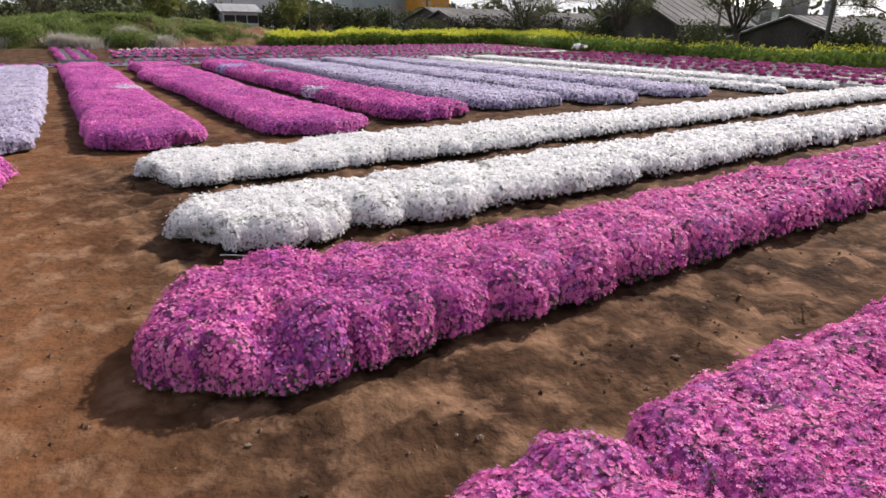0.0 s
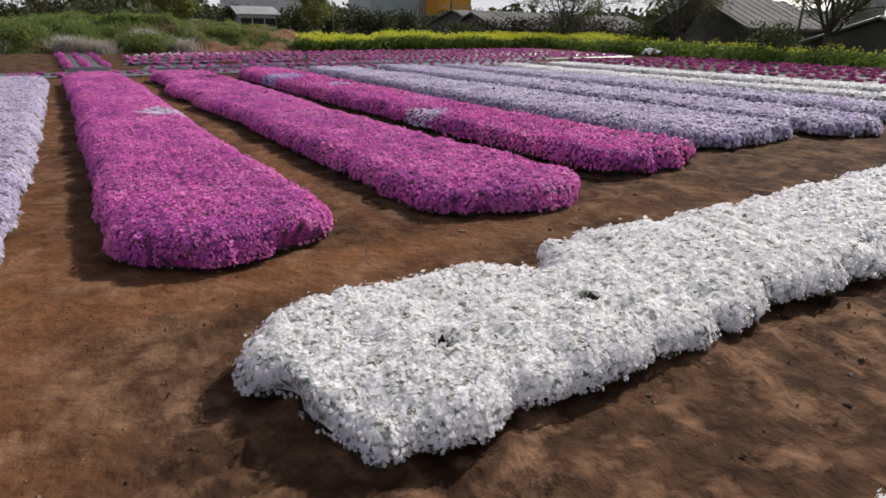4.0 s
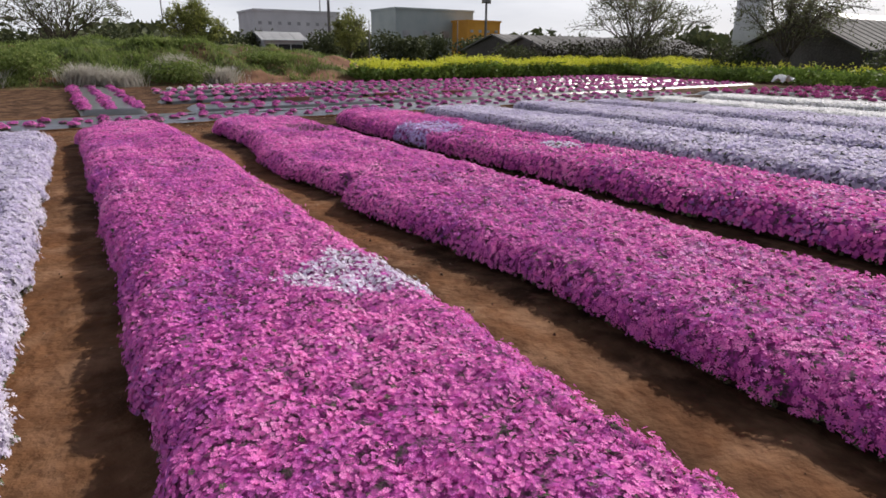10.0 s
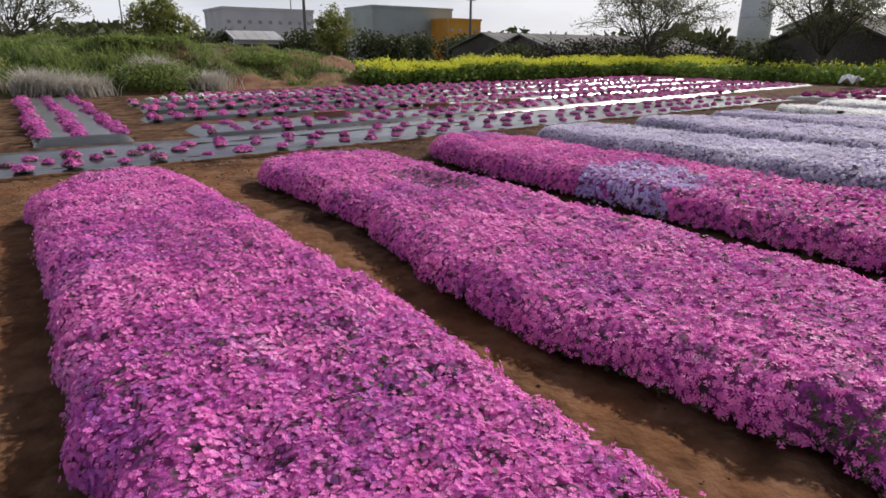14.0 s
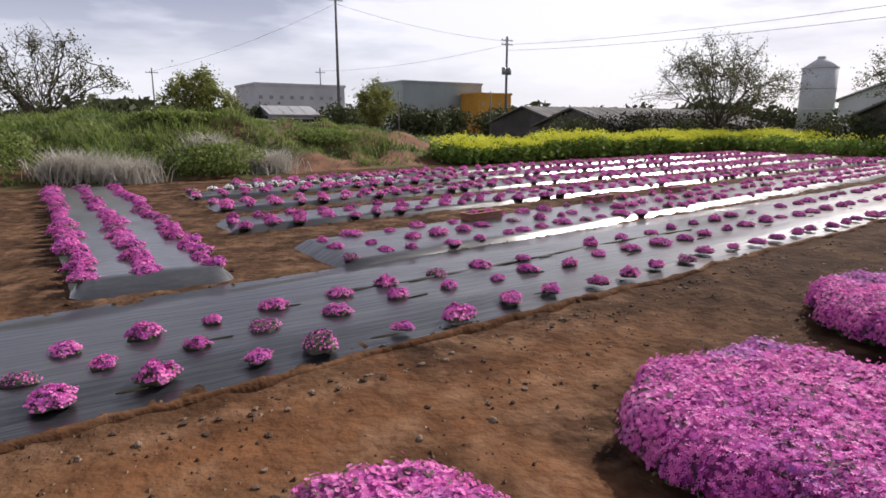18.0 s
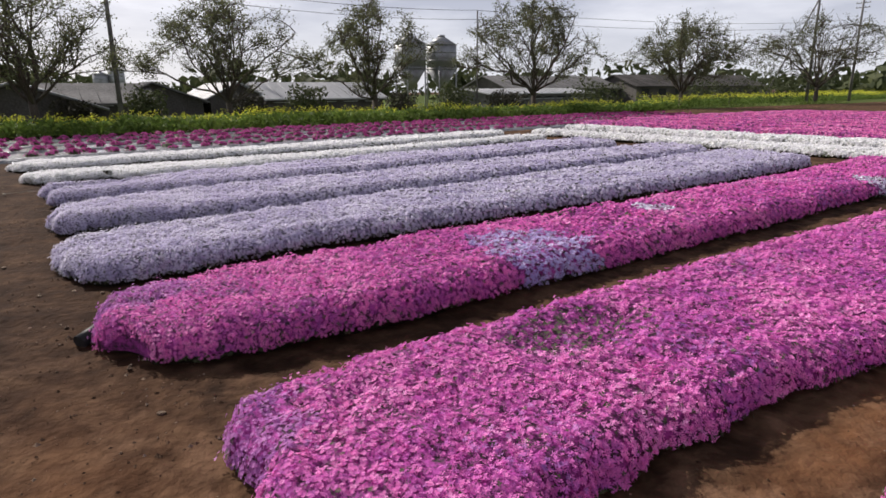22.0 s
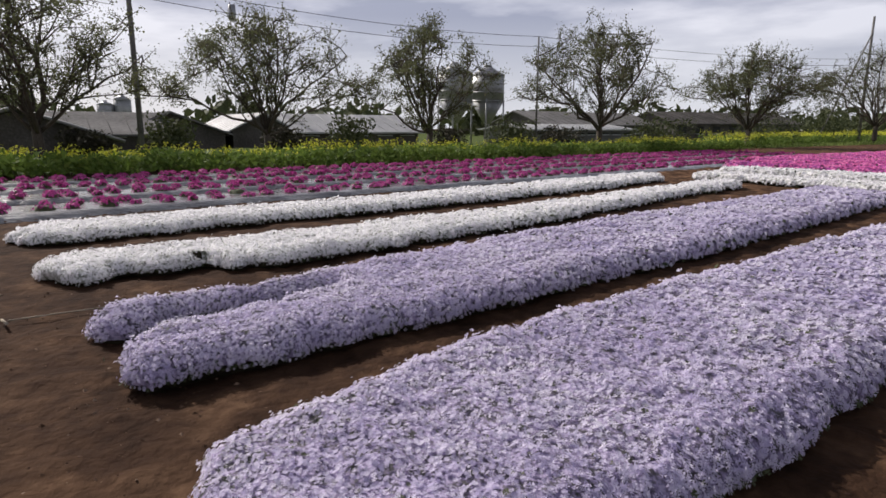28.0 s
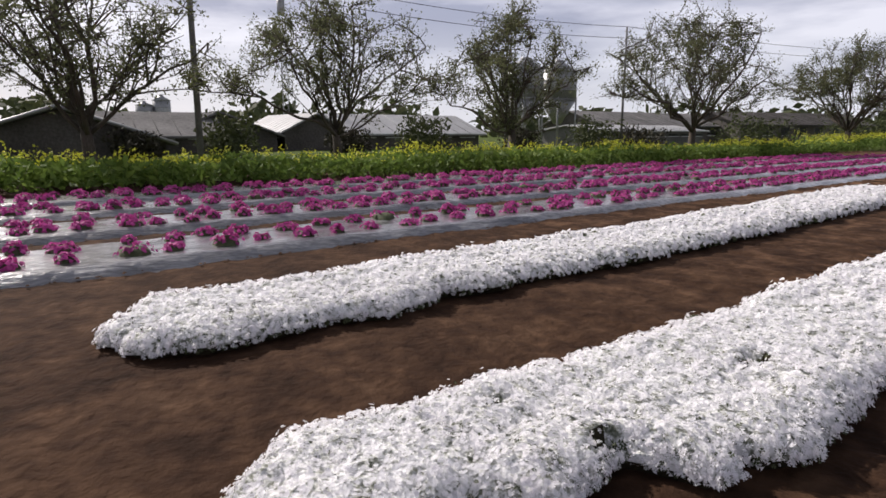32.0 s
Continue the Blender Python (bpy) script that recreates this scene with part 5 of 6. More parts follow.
rape_strip([(13.3, 43.2), (20, 44.2), (36, 46.0), (44, 44.5)], 2.4, 1.05, 8000, "dense strip of yellow flowering rape plants", 0.72)
rape_strip([(36.5, 45), (34.0, 34), (33.4, 24), (34.2, 10), (36.0, -4), (39, -24)], 3.4, 0.95, 11000, "green strip of rape plants with sparse yellow flowers", 0.2)
rape_strip([(39.5, -24), (42, -40), (52, -110)], 4.0, 1.35, 6500, "bright yellow flowering rape field edge", 1.0)


# meadow between the rape strip and the farmyard
mx, my = np.concatenate([np.arange(36.5, 60, 2.0), np.arange(60, 400, 9.0)]), np.arange(-300, 104, 4.0)
MX, MY = np.meshgrid(mx, my, indexing="ij")
MZ = 0.05 + 0.06 * vnoise(MX * 0.3, MY * 0.3, 81) - 0.3 * (MX < 37.5)
meadow = part("meadow", mesh_np("meadow", np.stack([MX + 0.8 * vnoise(MX, MY * 0.2, 82), MY, MZ], -1).reshape(-1, 3), grid_faces(len(mx), len(my)), M_GRASS, smooth=True))
tagged(meadow, "rough green meadow beyond the rape strip", "meadow", kind="structure")
px, py = rng.uniform(37.5, 47, 9000), rng.uniform(-60, 50, 9000)
v, f = blades(np.stack([px, py, np.zeros(9000)], -1), 0.30, 0.05, 0.6)
tagged(part("meadow_grass", mesh_np("meadow_grass", v, f, M_BLADE)), "tufts of meadow grass under the trees", "grass", kind="stuff")


# ---- trees ----
def tree(x, y, h, R, seed, mat=None, label="", leaves=12000, size=0.066, low=None):
    """A short trunk that forks low into spreading limbs, twigs and a domed loose crown of radius R; low: which way one long low limb reaches."""
    r0 = random.Random(seed)
    bm = bmesh.new()
    tips = []

    def canopy(a, k, depth=1.0):
        wob = 1 + 0.16 * math.sin(3 * a + seed) + 0.10 * math.sin(5 * a + 2 * seed)
        return Vector((math.cos(a) * R * k * wob, math.sin(a) * R * k * wob, h * (1 - 0.46 * k * k) * depth))

    def bow(p, q, rad, sides, steps, lift):
        """A limb from p to q, bowed and crooked, tapering."""
        long = (q - p).length
        mid = p.lerp(q, 0.5) + Vector((0, 0, lift)) + Vector((r0.uniform(-1, 1), r0.uniform(-1, 1), r0.uniform(-1, 1))) * long * 0.12
        pts = [p.lerp(mid, t).lerp(mid.lerp(q, t), t) for t in [i / steps for i in range(steps + 1)]]
        for i in range(1, steps):
            pts[i] += Vector((r0.uniform(-1, 1), r0.uniform(-1, 1), r0.uniform(-1, 1))) * long * 0.035
        tube(bm, pts, [rad * (1 - 0.75 * i / steps) for i in range(steps + 1)], sides)
        return pts

    fork = Vector((r0.uniform(-0.1, 0.1), r0.uniform(-0.1, 0.1), h * 0.19))
    tube(bm, [(0, 0, -0.1), (0, 0, h * 0.05), fork], [h * 0.030, h * 0.025, h * 0.022], 10)
    limbs = [(i * 2.4 + r0.uniform(-0.4, 0.4), k) for i, k in enumerate((0.86, 0.8, 0.72, 0.62, 0.5, 0.34, 0.14, 0.9, 0.66, 0.45))]
    for i, (a, k) in enumerate(limbs):
        tip = canopy(a, k, r0.uniform(0.82, 0.95))
        if i == 0 and low is not None:
            a, k = low, 1.2
            tip = Vector((math.cos(a) * R * k, math.sin(a) * R * k, h * 0.40))
        pts = bow(fork.lerp(Vector((0, 0, h * 0.14)), r0.random()), tip, h * r0.uniform(0.008, 0.013), 6, 7, (r0.uniform(0.0, 0.08) if k > 0.55 else -0.02) * h)
        for j in range(9):
            b = pts[r0.randint(2, 7) if r0.random() < 0.85 else 1]
            goal = canopy(a + r0.uniform(-0.9, 0.9), min(1.05, max(0.05, k + r0.uniform(-0.3, 0.3))), r0.uniform(0.76, 1.0))
            if i == 0 and low is not None:
                goal = b + Vector((r0.uniform(-1, 1), r0.uniform(-1, 1), r0.uniform(0.1, 0.8))) * R * 0.26
            d = goal - b
            if d.length > 0.5 * R:
                goal = b + d * (0.5 * R / d.length)
            twig = bow(b, goal, h * 0.0046, 4, 4, 0.02 * h)
            for m in range(8):
                p = twig[r0.randint(1, 4)]
                v = (d.normalized() * 0.6 + Vector((r0.uniform(-1, 1), r0.uniform(-1, 1), r0.uniform(-0.5, 0.8)))).normalized()
                q = p + v * R * r0.uniform(0.09, 0.2)
                tube(bm, [p, q], [h * 0.0026, h * 0.0012], 3)
                tips += [p.lerp(q, 0.35), p.lerp(q, 0.7), q]
    th = new("tree")
    th.matrix_basis = pose(x, y, 0)
    tagged(th, label or "spreading roadside tree with a sparse spring crown", "tree", "trees behind the flower field")
    part("trunk", bm, M_BARK, th)
    t = np.array(tips)
    w = 0.4 + np.clip(vnoise(t[:, 0] * 0.8 + seed * 3, t[:, 1] * 0.8 + t[:, 2] * 0.9, seed) + 0.35, 0, 1)
    idx = rng.choice(len(t), leaves, p=w / w.sum())
    p = t[idx] + rng.normal(0, 1, (leaves, 3)) * np.where(rng.random((leaves, 1)) < 0.6, 0.10, 0.26)
    v, f = leaf_tris(p, size)
    part("crown", mesh_np("crown", v, f, mat or M_LEAF), parent=th)
    return th


UP, DOWN = math.pi / 2, -math.pi / 2
TREES = [(41, 49.8, 7.4, 5.6, 3, None, 9000), (41, 37.0, 7.6, 4.3, 4, None, 8000), (40, 25.8, 9.0, 4.9, 5, None, 11000), (43, 14.9, 8.3, 5.3, 6, UP, 14000), (42, 4.7, 9.0, 4.2, 7, UP, 13000),
         (40.5, -9.6, 9.6, 6.4, 18, UP, 17000), (39, -27.5, 9.0, 6.6, 9, None, 21000), (39, -54, 11, 8.0, 10, None, 14000)]
for x, y, h, R, sd, low, n in TREES:
    tree(x, y, 0.98 * h, 1.07 * R, sd, leaves=int(1.3 * n), size=0.072, low=low)
tree(0.5, 66, 7.0, 4.5, 21, label="sparse tree standing behind the bank", leaves=3200, size=0.09)
tree(10.5, 72, 5.9, 2.7, 22, M_SPRING, label="small round tree behind the bank", leaves=9000, size=0.11)
tree(25.0, 72, 5.4, 2.3, 23, M_SPRING, label="small leafy tree behind the bank", leaves=5500, size=0.11)
for x, y, r, h in ((44, 19.9, 1.6, 2.4), (45.2, 8.7, 1.7, 2.6), (44, -3.9, 2.0, 2.5), (41.5, -18.2, 3.0, 2.9), (43, -38, 3.5, 3.2), (44, 31.5, 2.4, 2.4), (44, 42, 2.6, 2.4), (42, 58, 2.5, 2.4), (34, 57, 2.2, 2.2), (44.5, 54.5, 1.8, 2.2), (43, -50, 4, 5), (46, -62, 5, 5.5)):
    bush(x, y, 0, r, h, M_BUSH, "dark green shrub at the edge of the farmyard", 1350, 0.13)


M_BRUSH = material("brown_brush", [(0.03, 0.026, 0.018), (0.06, 0.054, 0.036), (0.10, 0.092, 0.062)], 0.85, 0.6, 5, 0, island=0.6)
for x, y, r, h in ((37.5, 57.5, 2.0, 2.3), (40.5, 56.8, 2.2, 2.6), (43.6, 57.4, 2.4, 2.5), (47.6, 57.2, 2.4, 2.7), (51.5, 57, 2.2, 2.4), (47, 12.6, 1.5, 1.8), (47.5, 23.5, 1.4, 1.7), (48, -1.0, 1.6, 1.9), (47, -12, 2.2, 2.0), (45, 49, 2.6, 2.7), (46, 54, 2.8, 2.9), (46.5, 59, 2.6, 3.0), (47.5, 65, 3.0, 3.2), (45, 44.5, 2.0, 2.2)):
    bush(x, y, 0, r, h, M_BRUSH, "brown leafless brush in front of the sheds", 1400, 0.12)
for i in range(29):
    hx = -12 + 2.9 * i
    bush(hx, 94 + 3 * math.sin(i * 1.7) - 0.25 * i, 0, 2.6, (3.5 if hx > 18 else 3.2) + 0.4 * math.sin(i * 2.3), M_BUSH, "dark hedge in front of the distant factories", 1300, 0.24)


# ---- farm buildings ----
def gable(x, y, rot, length, width, eave, ridge, roof, wall, label, windows=0, over=0.5):
    """A long shed: walls, a pitched roof with thickness, door and window openings as parts."""
    th = new("farm_shed")
    th.matrix_basis = pose(x, y, 0, 0, 0, rot)
    tagged(th, label, "building", "farm buildings")
    bm = bmesh.new()
    a, b = length / 2, width / 2
    vs = [bm.verts.new(p) for p in ((-a, -b, 0), (a, -b, 0), (a, b, 0), (-a, b, 0), (-a, -b, eave), (a, -b, eave), (a, b, eave), (-a, b, eave), (-a, 0, ridge - 0.05), (a, 0, ridge - 0.05))]
    for q in ((0, 1, 5, 4), (2, 3, 7, 6), (1, 2, 6, 9, 5), (3, 0, 4, 8, 7), (3, 2, 1, 0)):
        bm.faces.new([vs[i] for i in q])
    part("wall", bm, wall, th)
    drop = (ridge - eave) / b
    for sgn in (-1, 1):
        bm = bmesh.new()
        lo = (sgn * (b + over), eave - drop * over)
        q = [(-a - over, 0, ridge), (a + over, 0, ridge), (a + over, lo[0], lo[1]), (-a - over, lo[0], lo[1])]
        t = [bm.verts.new(p) for p in q] + [bm.verts.new((p[0], p[1], p[2] + 0.14)) for p in q]
        for fc in ((0, 1, 2, 3), (7, 6, 5, 4), (0, 4, 5, 1), (1, 5, 6, 2), (2, 6, 7, 3), (3, 7, 4, 0)):
            bm.faces.new([t[i] for i in fc])
        bmesh.ops.recalc_face_normals(bm, faces=bm.faces)
        slope = part("roof", bm, roof, th)
        # standing seams
        bm = bmesh.new()
        for xx in np.arange(-a, a + 0.1, 1.2):
            s0, s1 = Vector((xx, 0, ridge + 0.16)), Vector((xx, lo[0], lo[1] + 0.16))
            tube(bm, [s0, s1], [0.018, 0.018], 4)
        part("roof_seams", bm, roof, slope)
    for i in range(windows):
        wx = -a + (i + 0.5) * length / windows
        for sgn in (-1, 1):
            bm = box(bmesh.new(), wx - 0.7, sgn * b - 0.04, 1.0, wx + 0.7, sgn * b + 0.04, min(eave - 0.3, 2.0))
            pane = part("window", bm, M_DARK, th)
            part("window_sill", box(bmesh.new(), wx - 0.78, sgn * b - 0.09, 0.93, wx + 0.78, sgn * b + 0.09, 1.0), M_PALEWALL, pane)
    return th


def block(x0, y0, x1, y1, h, wall, label, storeys=2, cols=8, base=0.0):
    """A flat-roofed building with a parapet and window openings."""
    th = new("building")
    th.matrix_basis = pose((x0 + x1) / 2, (y0 + y1) / 2, base)
    tagged(th, label, "building", "distant buildings")
    a, b = (x1 - x0) / 2, (y1 - y0) / 2
    part("wall", box(bmesh.new(), -a, -b, 0, a, b, h), wall, th)
    part("parapet", box(bmesh.new(), -a - 0.15, -b - 0.15, h, a + 0.15, b + 0.15, h + 0.35), wall, th)
    for s in range(storeys):
        for c in range(cols):
            wx = -a + (c + 0.5) * 2 * a / cols
            z = h * (s + 0.45) / storeys
            part("window", box(bmesh.new(), wx - a / cols * 0.35, -b - 0.06, z, wx + a / cols * 0.35, -b + 0.05, z + h * 0.14 / storeys), M_STEEL, th)
    return th


SH = "low weathered farm shed with a dark tin roof"
gable(50, 62, 0, 22, 9, 1.4, 2.8, M_GREYROOF, M_WALL, SH, 6)
gable(58, 78, 10, 26, 10, 1.6, 3.3, M_GREYROOF, M_WALL, SH, 6)
gable(50, 38.4, 0, 11, 8.4, 1.9, 3.9, M_GREYROOF, M_WALL, SH, 4)
# a gable end with a pale verge towards the field
verged = gable(54, 26.6, 0, 12, 9.0, 0.9, 2.5, M_GREYROOF, M_WALL, "low shed with a grey roof and pale verge boards", 3)
for sgn in (-1, 1):
    part("verge_board", tube(bmesh.new(), [(-6.6, 0, 2.62), (-6.6, sgn * 5.0, 0.85)], [0.09, 0.09], 4), M_PALEROOF, verged, "pale painted verge board")
gable(60, 21.2, 90, 7, 8, 1.2, 2.6, M_GREYROOF, M_WALL, SH, 3)
gable(66, 17.0, 0, 14, 8, 1.2, 2.7, M_GREYROOF, M_WALL, SH, 4)
gable(66, 9.6, 0, 12, 5, 1.5, 2.75, M_PALEROOF, M_WALL, "low farm shed with a pale shiny tin roof", 3)
gable(63, 1.2, 90, 12, 9, 1.3, 2.75, M_PALEROOF, M_WALL, "low farm shed with a pale shiny tin roof", 5)
gable(60, -25, 90, 16, 8, 1.5, 2.0, M_PALEROOF, M_STUCCO, "long low pale shed behind the trees", 8)
gable(70, -38, 90, 22, 10, 2.2, 3.8, M_GREYROOF, M_WALL, SH, 8)
gable(64, -62, 80, 26, 10, 2.4, 4.0, M_ROOF, M_WALL, SH, 8)
gable(76, 50.5, 0, 12, 9, 3.9, 5.6, M_PALEROOF, M_PALEWALL, "pale farm building beside the tall tank", 4)
block(26.5, 112, 40.2, 122, 6.9, M_PALEWALL, "long white factory building in the distance", 2, 9)
block(50.5, 112, 66.4, 122, 8.1, M_GREENWALL, "grey-green factory building in the distance", 1, 4)
block(61.3, 106, 68.2, 111, 6.2, M_OCHRE, "ochre yellow building in the distance", 2, 4)
gable(23.2, 90, 0, 4.6, 5, 2.5, 3.3, M_PALEROOF, M_PALEWALL, "small shed with a white roof behind the bank", 3)


def silo(x, y, r, top, bottom, cone, hop, label, skin=None):
    """A feed silo: barrel, top cone with cap, hopper, legs and hoops."""
    th = new("feed_silo")
    th.matrix_basis = pose(x, y, 0)
    tagged(th, label, "silo", "farm silos")
    skin = skin or M_STEEL
    tube_b = lambda zs, rs, s=24: tube(bmesh.new(), [(0, 0, z) for z in zs], rs, s)
    barrel = part("barrel", tube_b([bottom + hop, top - cone], [r, r]), skin, th)
    part("roof_cone", tube_b([top - cone, top - 0.18], [r * 1.03, r * 0.24]), skin, th)
    part("cap", tube_b([top - 0.2, top], [r * 0.26, r * 0.22], 14), skin, th)
    part("hopper", tube_b([bottom, bottom + hop], [r * 0.2, r]), skin, th)
    for z in np.linspace(bottom + hop, top - cone, 4):
        part("hoop", tube_b([z - 0.05, z + 0.05], [r * 1.03, r * 1.03]), skin, barrel)
    for a in (0.8, 2.4, 3.9, 5.5):
        c, s = math.cos(a) * r * 0.98, math.sin(a) * r * 0.98
        part("leg", tube(bmesh.new(), [(c, s, 0), (c, s, bottom + hop + 0.2)], [0.07, 0.07], 8), skin, th)
    return th


SL = "grey steel feed silo on legs"
silo(51.8, -7.8, 1.45, 7.05, 2.05, 0.9, 1.9, SL)
silo(51.8, -4.3, 1.45, 7.05, 2.05, 0.9, 1.9, SL)
silo(58, 32.4, 1.15, 6.45, 1.6, 0.75, 0.9, SL)
silo(58, 34.95, 0.5, 4.25, 1.5, 0.4, 0.7, "small grey feed silo")
silo(62, 31.3, 0.5, 4.4, 1.5, 0.4, 0.7, "small grey feed silo")
silo(95, 15.6, 1.0, 5.7, 1.5, 0.7, 1.0, "small grey feed silo")
silo(95, 17.5, 0.95, 4.9, 1.5, 0.5, 1.0, "small grey feed silo")
silo(59, 51.9, 1.42, 7.35, 0.6, 1.0, 0.4, "tall pale concrete tank with a conical roof", M_PALEWALL)


# ---- poles and wires ----
def pole(x, y, h, arms=(), drum=False, r=0.14, label="tall utility pole with cross-arms", dx=0.0):
    th = new("utility_pole")
    th.matrix_basis = pose(x, y, 0)
    tagged(th, label, "pole", "utility poles")
    part("shaft", tube(bmesh.new(), [(0, 0, -0.2), (dx, 0, h)], [r, r * 0.62], 10), M_CONC, th)
    for z in arms:
        arm = part("cross_arm", box(bmesh.new(), -0.9, -0.05, z - 0.05, 0.9, 0.05, z + 0.05), M_STEEL, th)
        for xx in (-0.8, -0.3, 0.3, 0.8):
            part("insulator", tube(bmesh.new(), [(xx, 0, z + 0.05), (xx, 0, z + 0.25)], [0.05, 0.035], 8), M_PALEWALL, arm, "pale ceramic insulator")
    if drum:
        for sgn in (-1, 1):
            part("transformer", tube(bmesh.new(), [(sgn * 0.45, 0, h * 0.62), (sgn * 0.45, 0, h * 0.62 + 0.9)], [0.28, 0.28], 14), M_STEEL, th)
    return th


pole(32.6, 97, 17, (16.4,), label="tall dark utility pole beyond the bank", r=0.22)
pole(52.5, 88, 12.6, (11.6, 12.1), True, r=0.2)
pole(16, 130, 10, (9.3,))
pole(43.7, 130, 11.3, (10.5,))
pole(43, 21.4, 13.0, (12.3,), r=0.15)
pole(43, 29.4, 6.9, (), label="slender dark pole behind the rape strip", r=0.10)
pole(26.2, 70, 4.2, (), label="thin pale post behind the bank", r=0.07)
pole(37.6, 72, 4.6, (), label="thin pale post behind the bank", r=0.07)
pole(43, -5.5, 8.2, (), label="slender dark pole behind the rape strip", r=0.09)
pole(43, -72, 14.0, (12.6, 13.2), r=0.2)
pole(43, -60, 15.0, (), r=0.2)
stay = part("pole_stay", tube(bmesh.new(), [(43, -49, 0), (43, -60, 13)], [0.11, 0.09], 8), M_CONC)
tagged(stay, "slanting stay that props a utility pole", "pole stay")


def wire(a, b, sag, label="thin black overhead power line"):
    bm = bmesh.new()
    a, b = Vector(a), Vector(b)
    pts = [a.lerp(b, k / 16) - Vector((0, 0, sag * 4 * (k / 16) * (1 - k / 16))) for k in range(17)]
    tube(bm, pts, [0.016] * 17, 4)
    tagged(part("power_line", bm, M_WIRE), label, "power line", "overhead power lines")


for z in (8.6, 7.9):
    wire((43, 21.4, z), (43, -5.6, z - 0.4), 0.5)
    wire((43, -5.6, z - 0.4), (43, -72, z + 2.5), 0.8)
    wire((43, 21.4, z), (52.5, 88, z + 3), 0.8)
wire((32.6, 97, 16.0), (52.5, 88, 12.0), 0.6)
wire((32.6, 97, 16.0), (16, 130, 9.5), 0.8)
wire((52.5, 88, 11.6), (43.7, 130, 10.8), 0.8)


# ---- far woods ----
def far_woods():
    V, F, n = [], [], 0
    for k in range(190):
        a = radians(-80 + 215 * rng.random())
        d = rng.uniform(125, 300)
        x, y = 20 + math.cos(a) * d, 20 + math.sin(a) * d
        r, h = rng.uniform(5, 12), rng.uniform(5, 9)
        v, f = leaf_clump((x, y, h * 0.4), (r, r, h * 0.6), 150, 1.4, None)
        V.append(v)
        F.append(f + n)
        n += len(v)
    tagged(part("far_woods", mesh_np("far_woods", np.concatenate(V), np.concatenate(F), M_BUSH)), "dark line of distant woods", "woods", kind="stuff")


far_woods()


# ---- small things ----
def tray(x, y, rot, z, label):
    th = new("planter_tray")
    th.matrix_basis = pose(x, y, z, 0, 0, rot)
    tagged(th, label, "planter", "planter trays")
    part("base", box(bmesh.new(), -0.32, -0.1, 0, 0.32, 0.1, 0.03), M_TRAY, th)
    for q in ((-0.34, -0.12, 0, 0.34, -0.10, 0.15), (-0.34, 0.10, 0, 0.34, 0.12, 0.15), (-0.34, -0.1, 0, -0.32, 0.1, 0.15), (0.32, -0.1, 0, 0.34, 0.1, 0.15)):
        part("side", box(bmesh.new(), *q), M_TRAY, th)
    for q in ((-0.36, -0.14, 0.15, 0.36, -0.09, 0.17), (-0.36, 0.09, 0.15, 0.36, 0.14, 0.17), (-0.36, -0.09, 0.15, -0.31, 0.09, 0.17), (0.31, -0.09, 0.15, 0.36, 0.09, 0.17)):
        part("rim", box(bmesh.new(), *q), M_TRAY, th)
    part("soil", box(bmesh.new(), -0.31, -0.09, 0.03, 0.31, 0.09, 0.12), M_SOIL, th)


for x, y, r in ((5.96, 31.1, 8), (9.2, 31.65, 6), (11.9, 31.9, 6)):
    tray(x, y, r, 0.0, "brown plastic planter tray with phlox")
    plant_row([(x - 0.15, y, 0.8), (x + 0.15, y, 0.8)], 0.12, "magenta phlox planted in a plastic tray")

bm = bmesh.new()
bmesh.ops.create_grid(bm, x_segments=8, y_segments=6, size=0.5)
for v in bm.verts:
    v.co.z = 0.35 * max(0, 0.6 - abs(v.co.x)) + 0.12 * math.sin(v.co.x * 9 + v.co.y * 7) + 0.05
    v.co.y *= 0.6
tagged(part("torn_film_flap", bm, M_RAG, m=pose(30.3, 30.7, 0.22)), "torn white plastic film flapping up beside the path", "plastic film")

CLODS = []
for i in range(5):
    bm = bmesh.new()
    bmesh.ops.create_icosphere(bm, subdivisions=1, radius=1)
    for v in bm.verts:
        v.co *= rng.uniform(0.65, 1.2)
        v.co.z *= 0.6
    me = bpy.data.meshes.new("soil_clod")
    bm.to_mesh(me)
    bm.free()
    me.materials.append(M_STONE)
    CLODS.append(me)
for i in range(280):
    if i < 190:
        x, y = rng.uniform(0, 9), 25.6 + 1.15 * rng.random()
        if rng.random() < 0.6:
            y = 26.7 + 0.06 * x - 0.25 * rng.random()
    else:
        x, y = rng.uniform(-0.4, 6), rng.choice([1.6, 4.1, 6.3, 9.1]) + rng.uniform(-0.45, 0.45)
    s = rng.uniform(0.008, 0.026)
    z = float(ground_height(np.array([x]), np.array([y]))[0])
    ob = new("soil_clod", CLODS[i % 5])
    ob.matrix_basis = Matrix.LocRotScale((x, y, z + s * 0.2), Euler((0, 0, rng.random() * 6)), (s * 1.2, s, s))
    tagged(ob, "small dry clod of brown soil on the path", "clod", "soil clods")


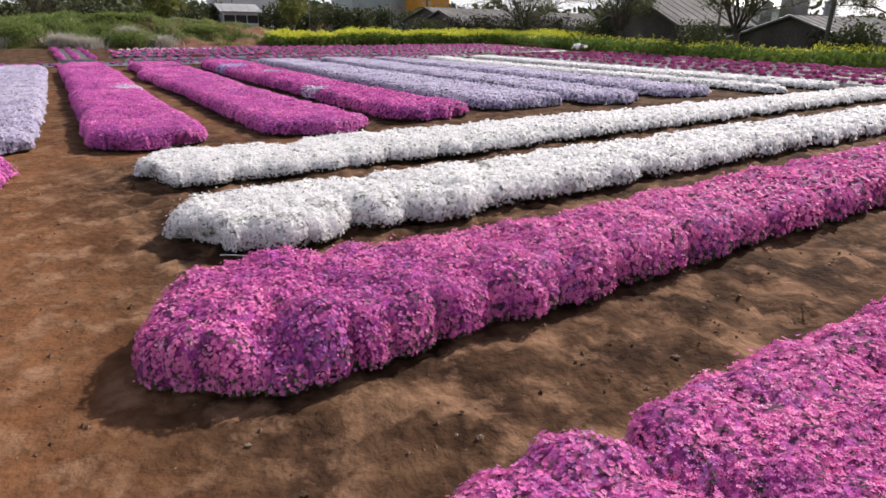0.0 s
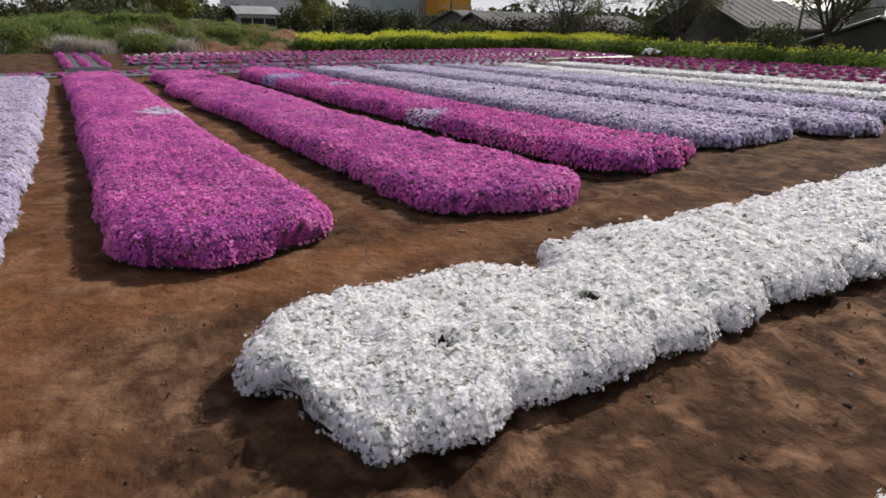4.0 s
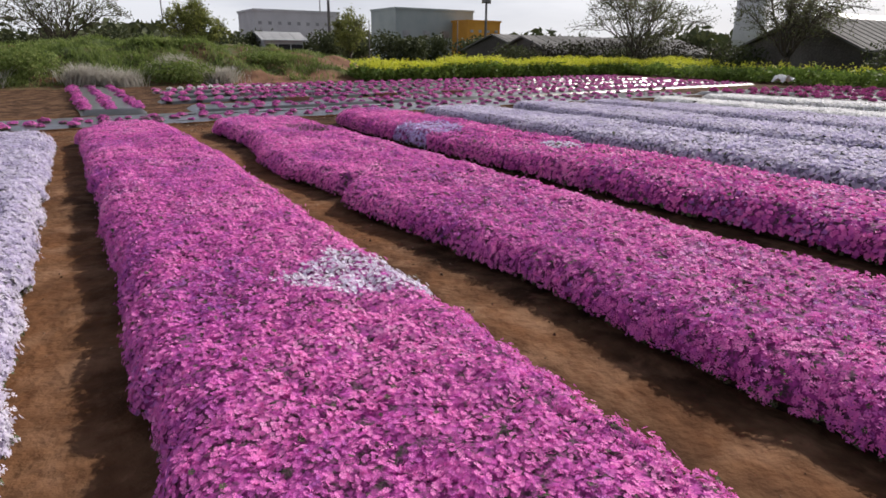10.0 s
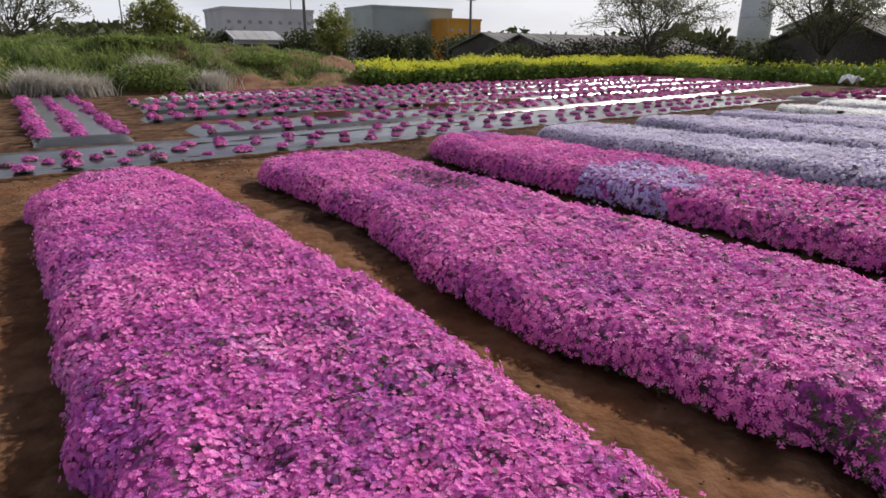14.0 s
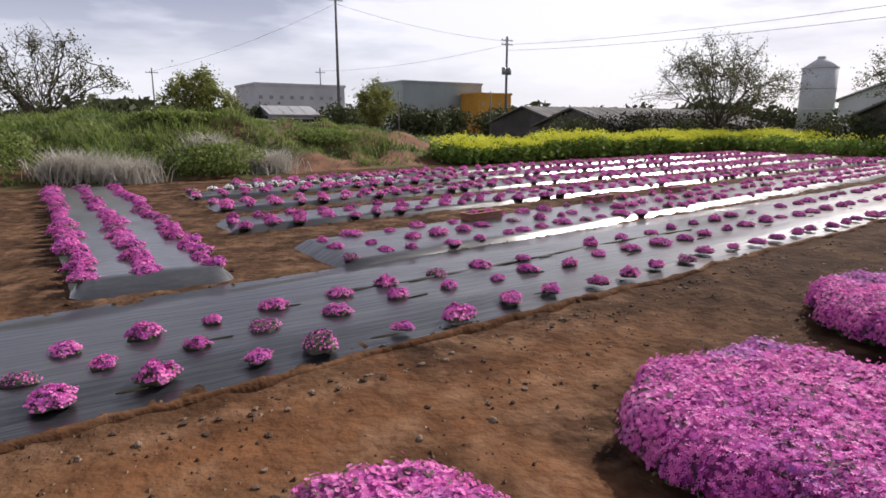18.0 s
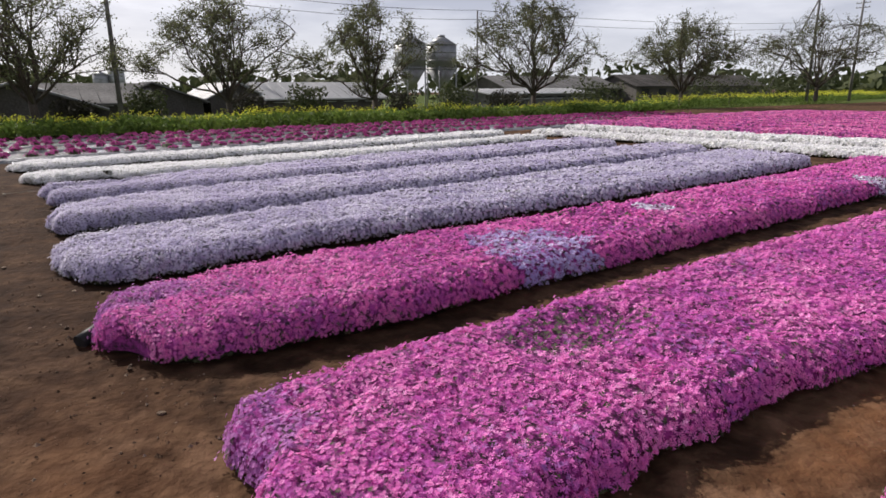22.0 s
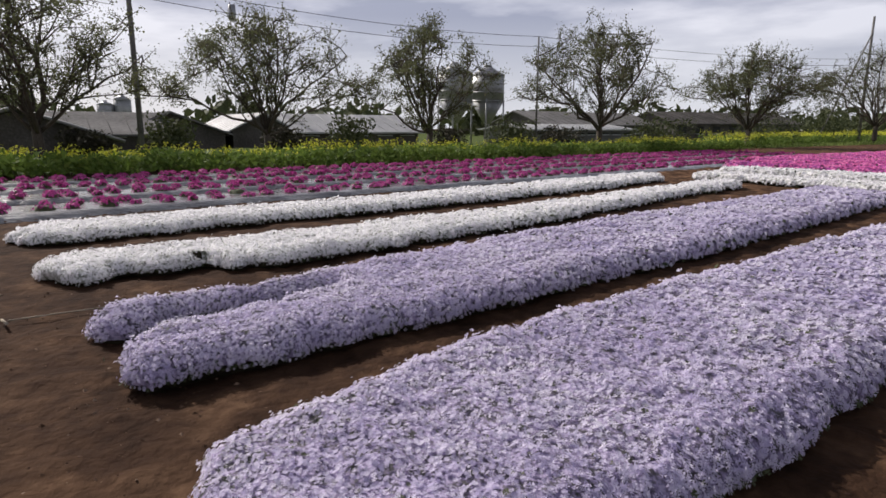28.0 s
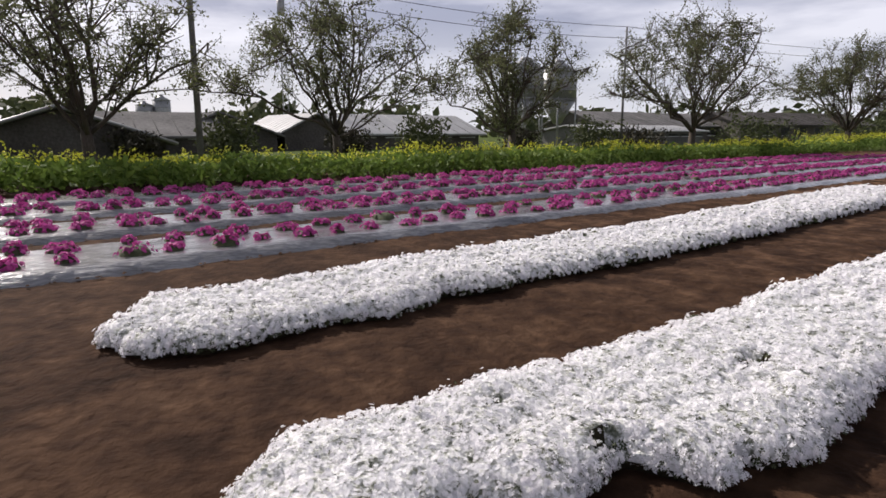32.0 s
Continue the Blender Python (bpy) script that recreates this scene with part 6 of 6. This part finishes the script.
def crumbs(n, x0, x1, y0, y1, seed):
    """Loose crumbs of soil on the footways."""
    x, y = rng.uniform(x0, x1, n), rng.uniform(y0, y1, n)
    ok = vnoise(x * 1.3, y * 1.3, seed) + 0.5 * vnoise(x * 4, y * 4, seed + 1) > rng.uniform(-0.6, 0.7, n)
    x, y = x[ok], y[ok]
    n = len(x)
    c = np.stack([x, y, ground_height(x, y) - 0.002], -1)
    r = 0.0035 + 0.016 * rng.random(n) ** 4
    k = np.array([[1, 0, 0], [0.1, 1, 0], [-1, 0.2, 0], [-0.1, -1, 0], [0.15, 0.1, 0.75]])
    v = c[:, None] + r[:, None, None] * k[None] * rng.uniform(0.6, 1.4, (n, 5, 1))
    f = np.array([[0, 1, 4], [1, 2, 4], [2, 3, 4], [3, 0, 4]])[None] + (np.arange(n) * 5)[:, None, None]
    tagged(part("soil_crumbs", mesh_np("soil_crumbs", v.reshape(-1, 3), f.reshape(-1, 3), M_CRUMB)), "loose dry crumbs of soil scattered on the footway", "soil crumbs", kind="stuff")


M_CRUMB = material("soil_crumb", [(0.035, 0.02, 0.013), (0.08, 0.048, 0.03), (0.16, 0.10, 0.065), (0.36, 0.28, 0.21)], 0.95, 2, 20, 0, island=0.7, spec=0.06)
crumbs(10000, -1.6, 6.5, -0.6, 9.6, 501)
crumbs(6000, -0.4, 4.8, 9.6, 25.6, 511)
crumbs(9000, -1.5, 17, 25.3, 27.6, 521)
crumbs(6000, -0.8, 6.5, 25.3, 27.3, 531)


def stick(pts, r, mat, name, label, category):
    """A thin bent rod."""
    tagged(part(name, tube(bmesh.new(), pts, [r] * len(pts), 6), mat), label, category)


M_CANE = material("bleached_cane", [(0.16, 0.13, 0.09), (0.28, 0.24, 0.18), (0.42, 0.38, 0.31)], 0.8, 6, 40, 0.3, 60)
stick([(14.72, 26.66, 0.012), (14.70, 26.3, 0.02), (14.64, 25.9, 0.03)], 0.006, M_CANE, "dry_stalk", "thin dry stalk lying on the soil", "stalk")
stick([(14.78, 26.70, 0.012), (14.6, 26.66, 0.02)], 0.012, M_CANE, "dry_stalk", "short pale twig lying on the soil", "twig")
stick([(14.37, 24.98, 0.015), (14.43, 24.45, 0.035), (14.48, 23.95, 0.05), (14.56, 23.35, 0.07)], 0.010, M_CANE, "garden_cane", "weathered cane lying along the lavender bed", "cane")
stick([(14.30, 24.66, 0.015), (14.42, 24.13, 0.04), (14.50, 23.5, 0.06)], 0.009, M_CANE, "garden_cane", "second weathered cane beside the lavender bed", "cane")
stick([(0.73, 4.44, 0.012), (0.82, 4.37, 0.02), (0.92, 4.31, 0.012)], 0.005, M_RAG, "pale_twig", "small pale twig beside the white bed", "twig")
bm = bmesh.new()
tube(bm, [(5.78, 26.02, 0.02), (5.9, 25.86, 0.07)], [0.055, 0.045], 12)
tagged(part("black_pot", bm, M_DARK), "black plastic pot lying at the end of the magenta bed", "pot")

# lattice mast
mast = new("lattice_mast")
mast.matrix_basis = pose(70, 8.7, 0)
tagged(mast, "thin grey steel lattice mast in the distance", "mast")
legs = [Vector((math.cos(a), math.sin(a), 0)) * 0.32 for a in (0.3, 2.4, 4.5)]
for q in legs:
    part("mast_leg", tube(bmesh.new(), [q, q + Vector((0, 0, 13.2))], [0.035, 0.03], 5), M_STEEL, mast)
for k in range(22):
    for j in range(3):
        a, b = legs[j] + Vector((0, 0, 0.6 * k)), legs[(j + 1) % 3] + Vector((0, 0, 0.6 * k + 0.6))
        part("mast_brace", tube(bmesh.new(), [a, b], [0.02, 0.02], 4), M_STEEL, mast)
part("antenna", tube(bmesh.new(), [(0, 0, 11.6), (0, 0, 13.0)], [0.34, 0.34], 8), M_STEEL, mast)
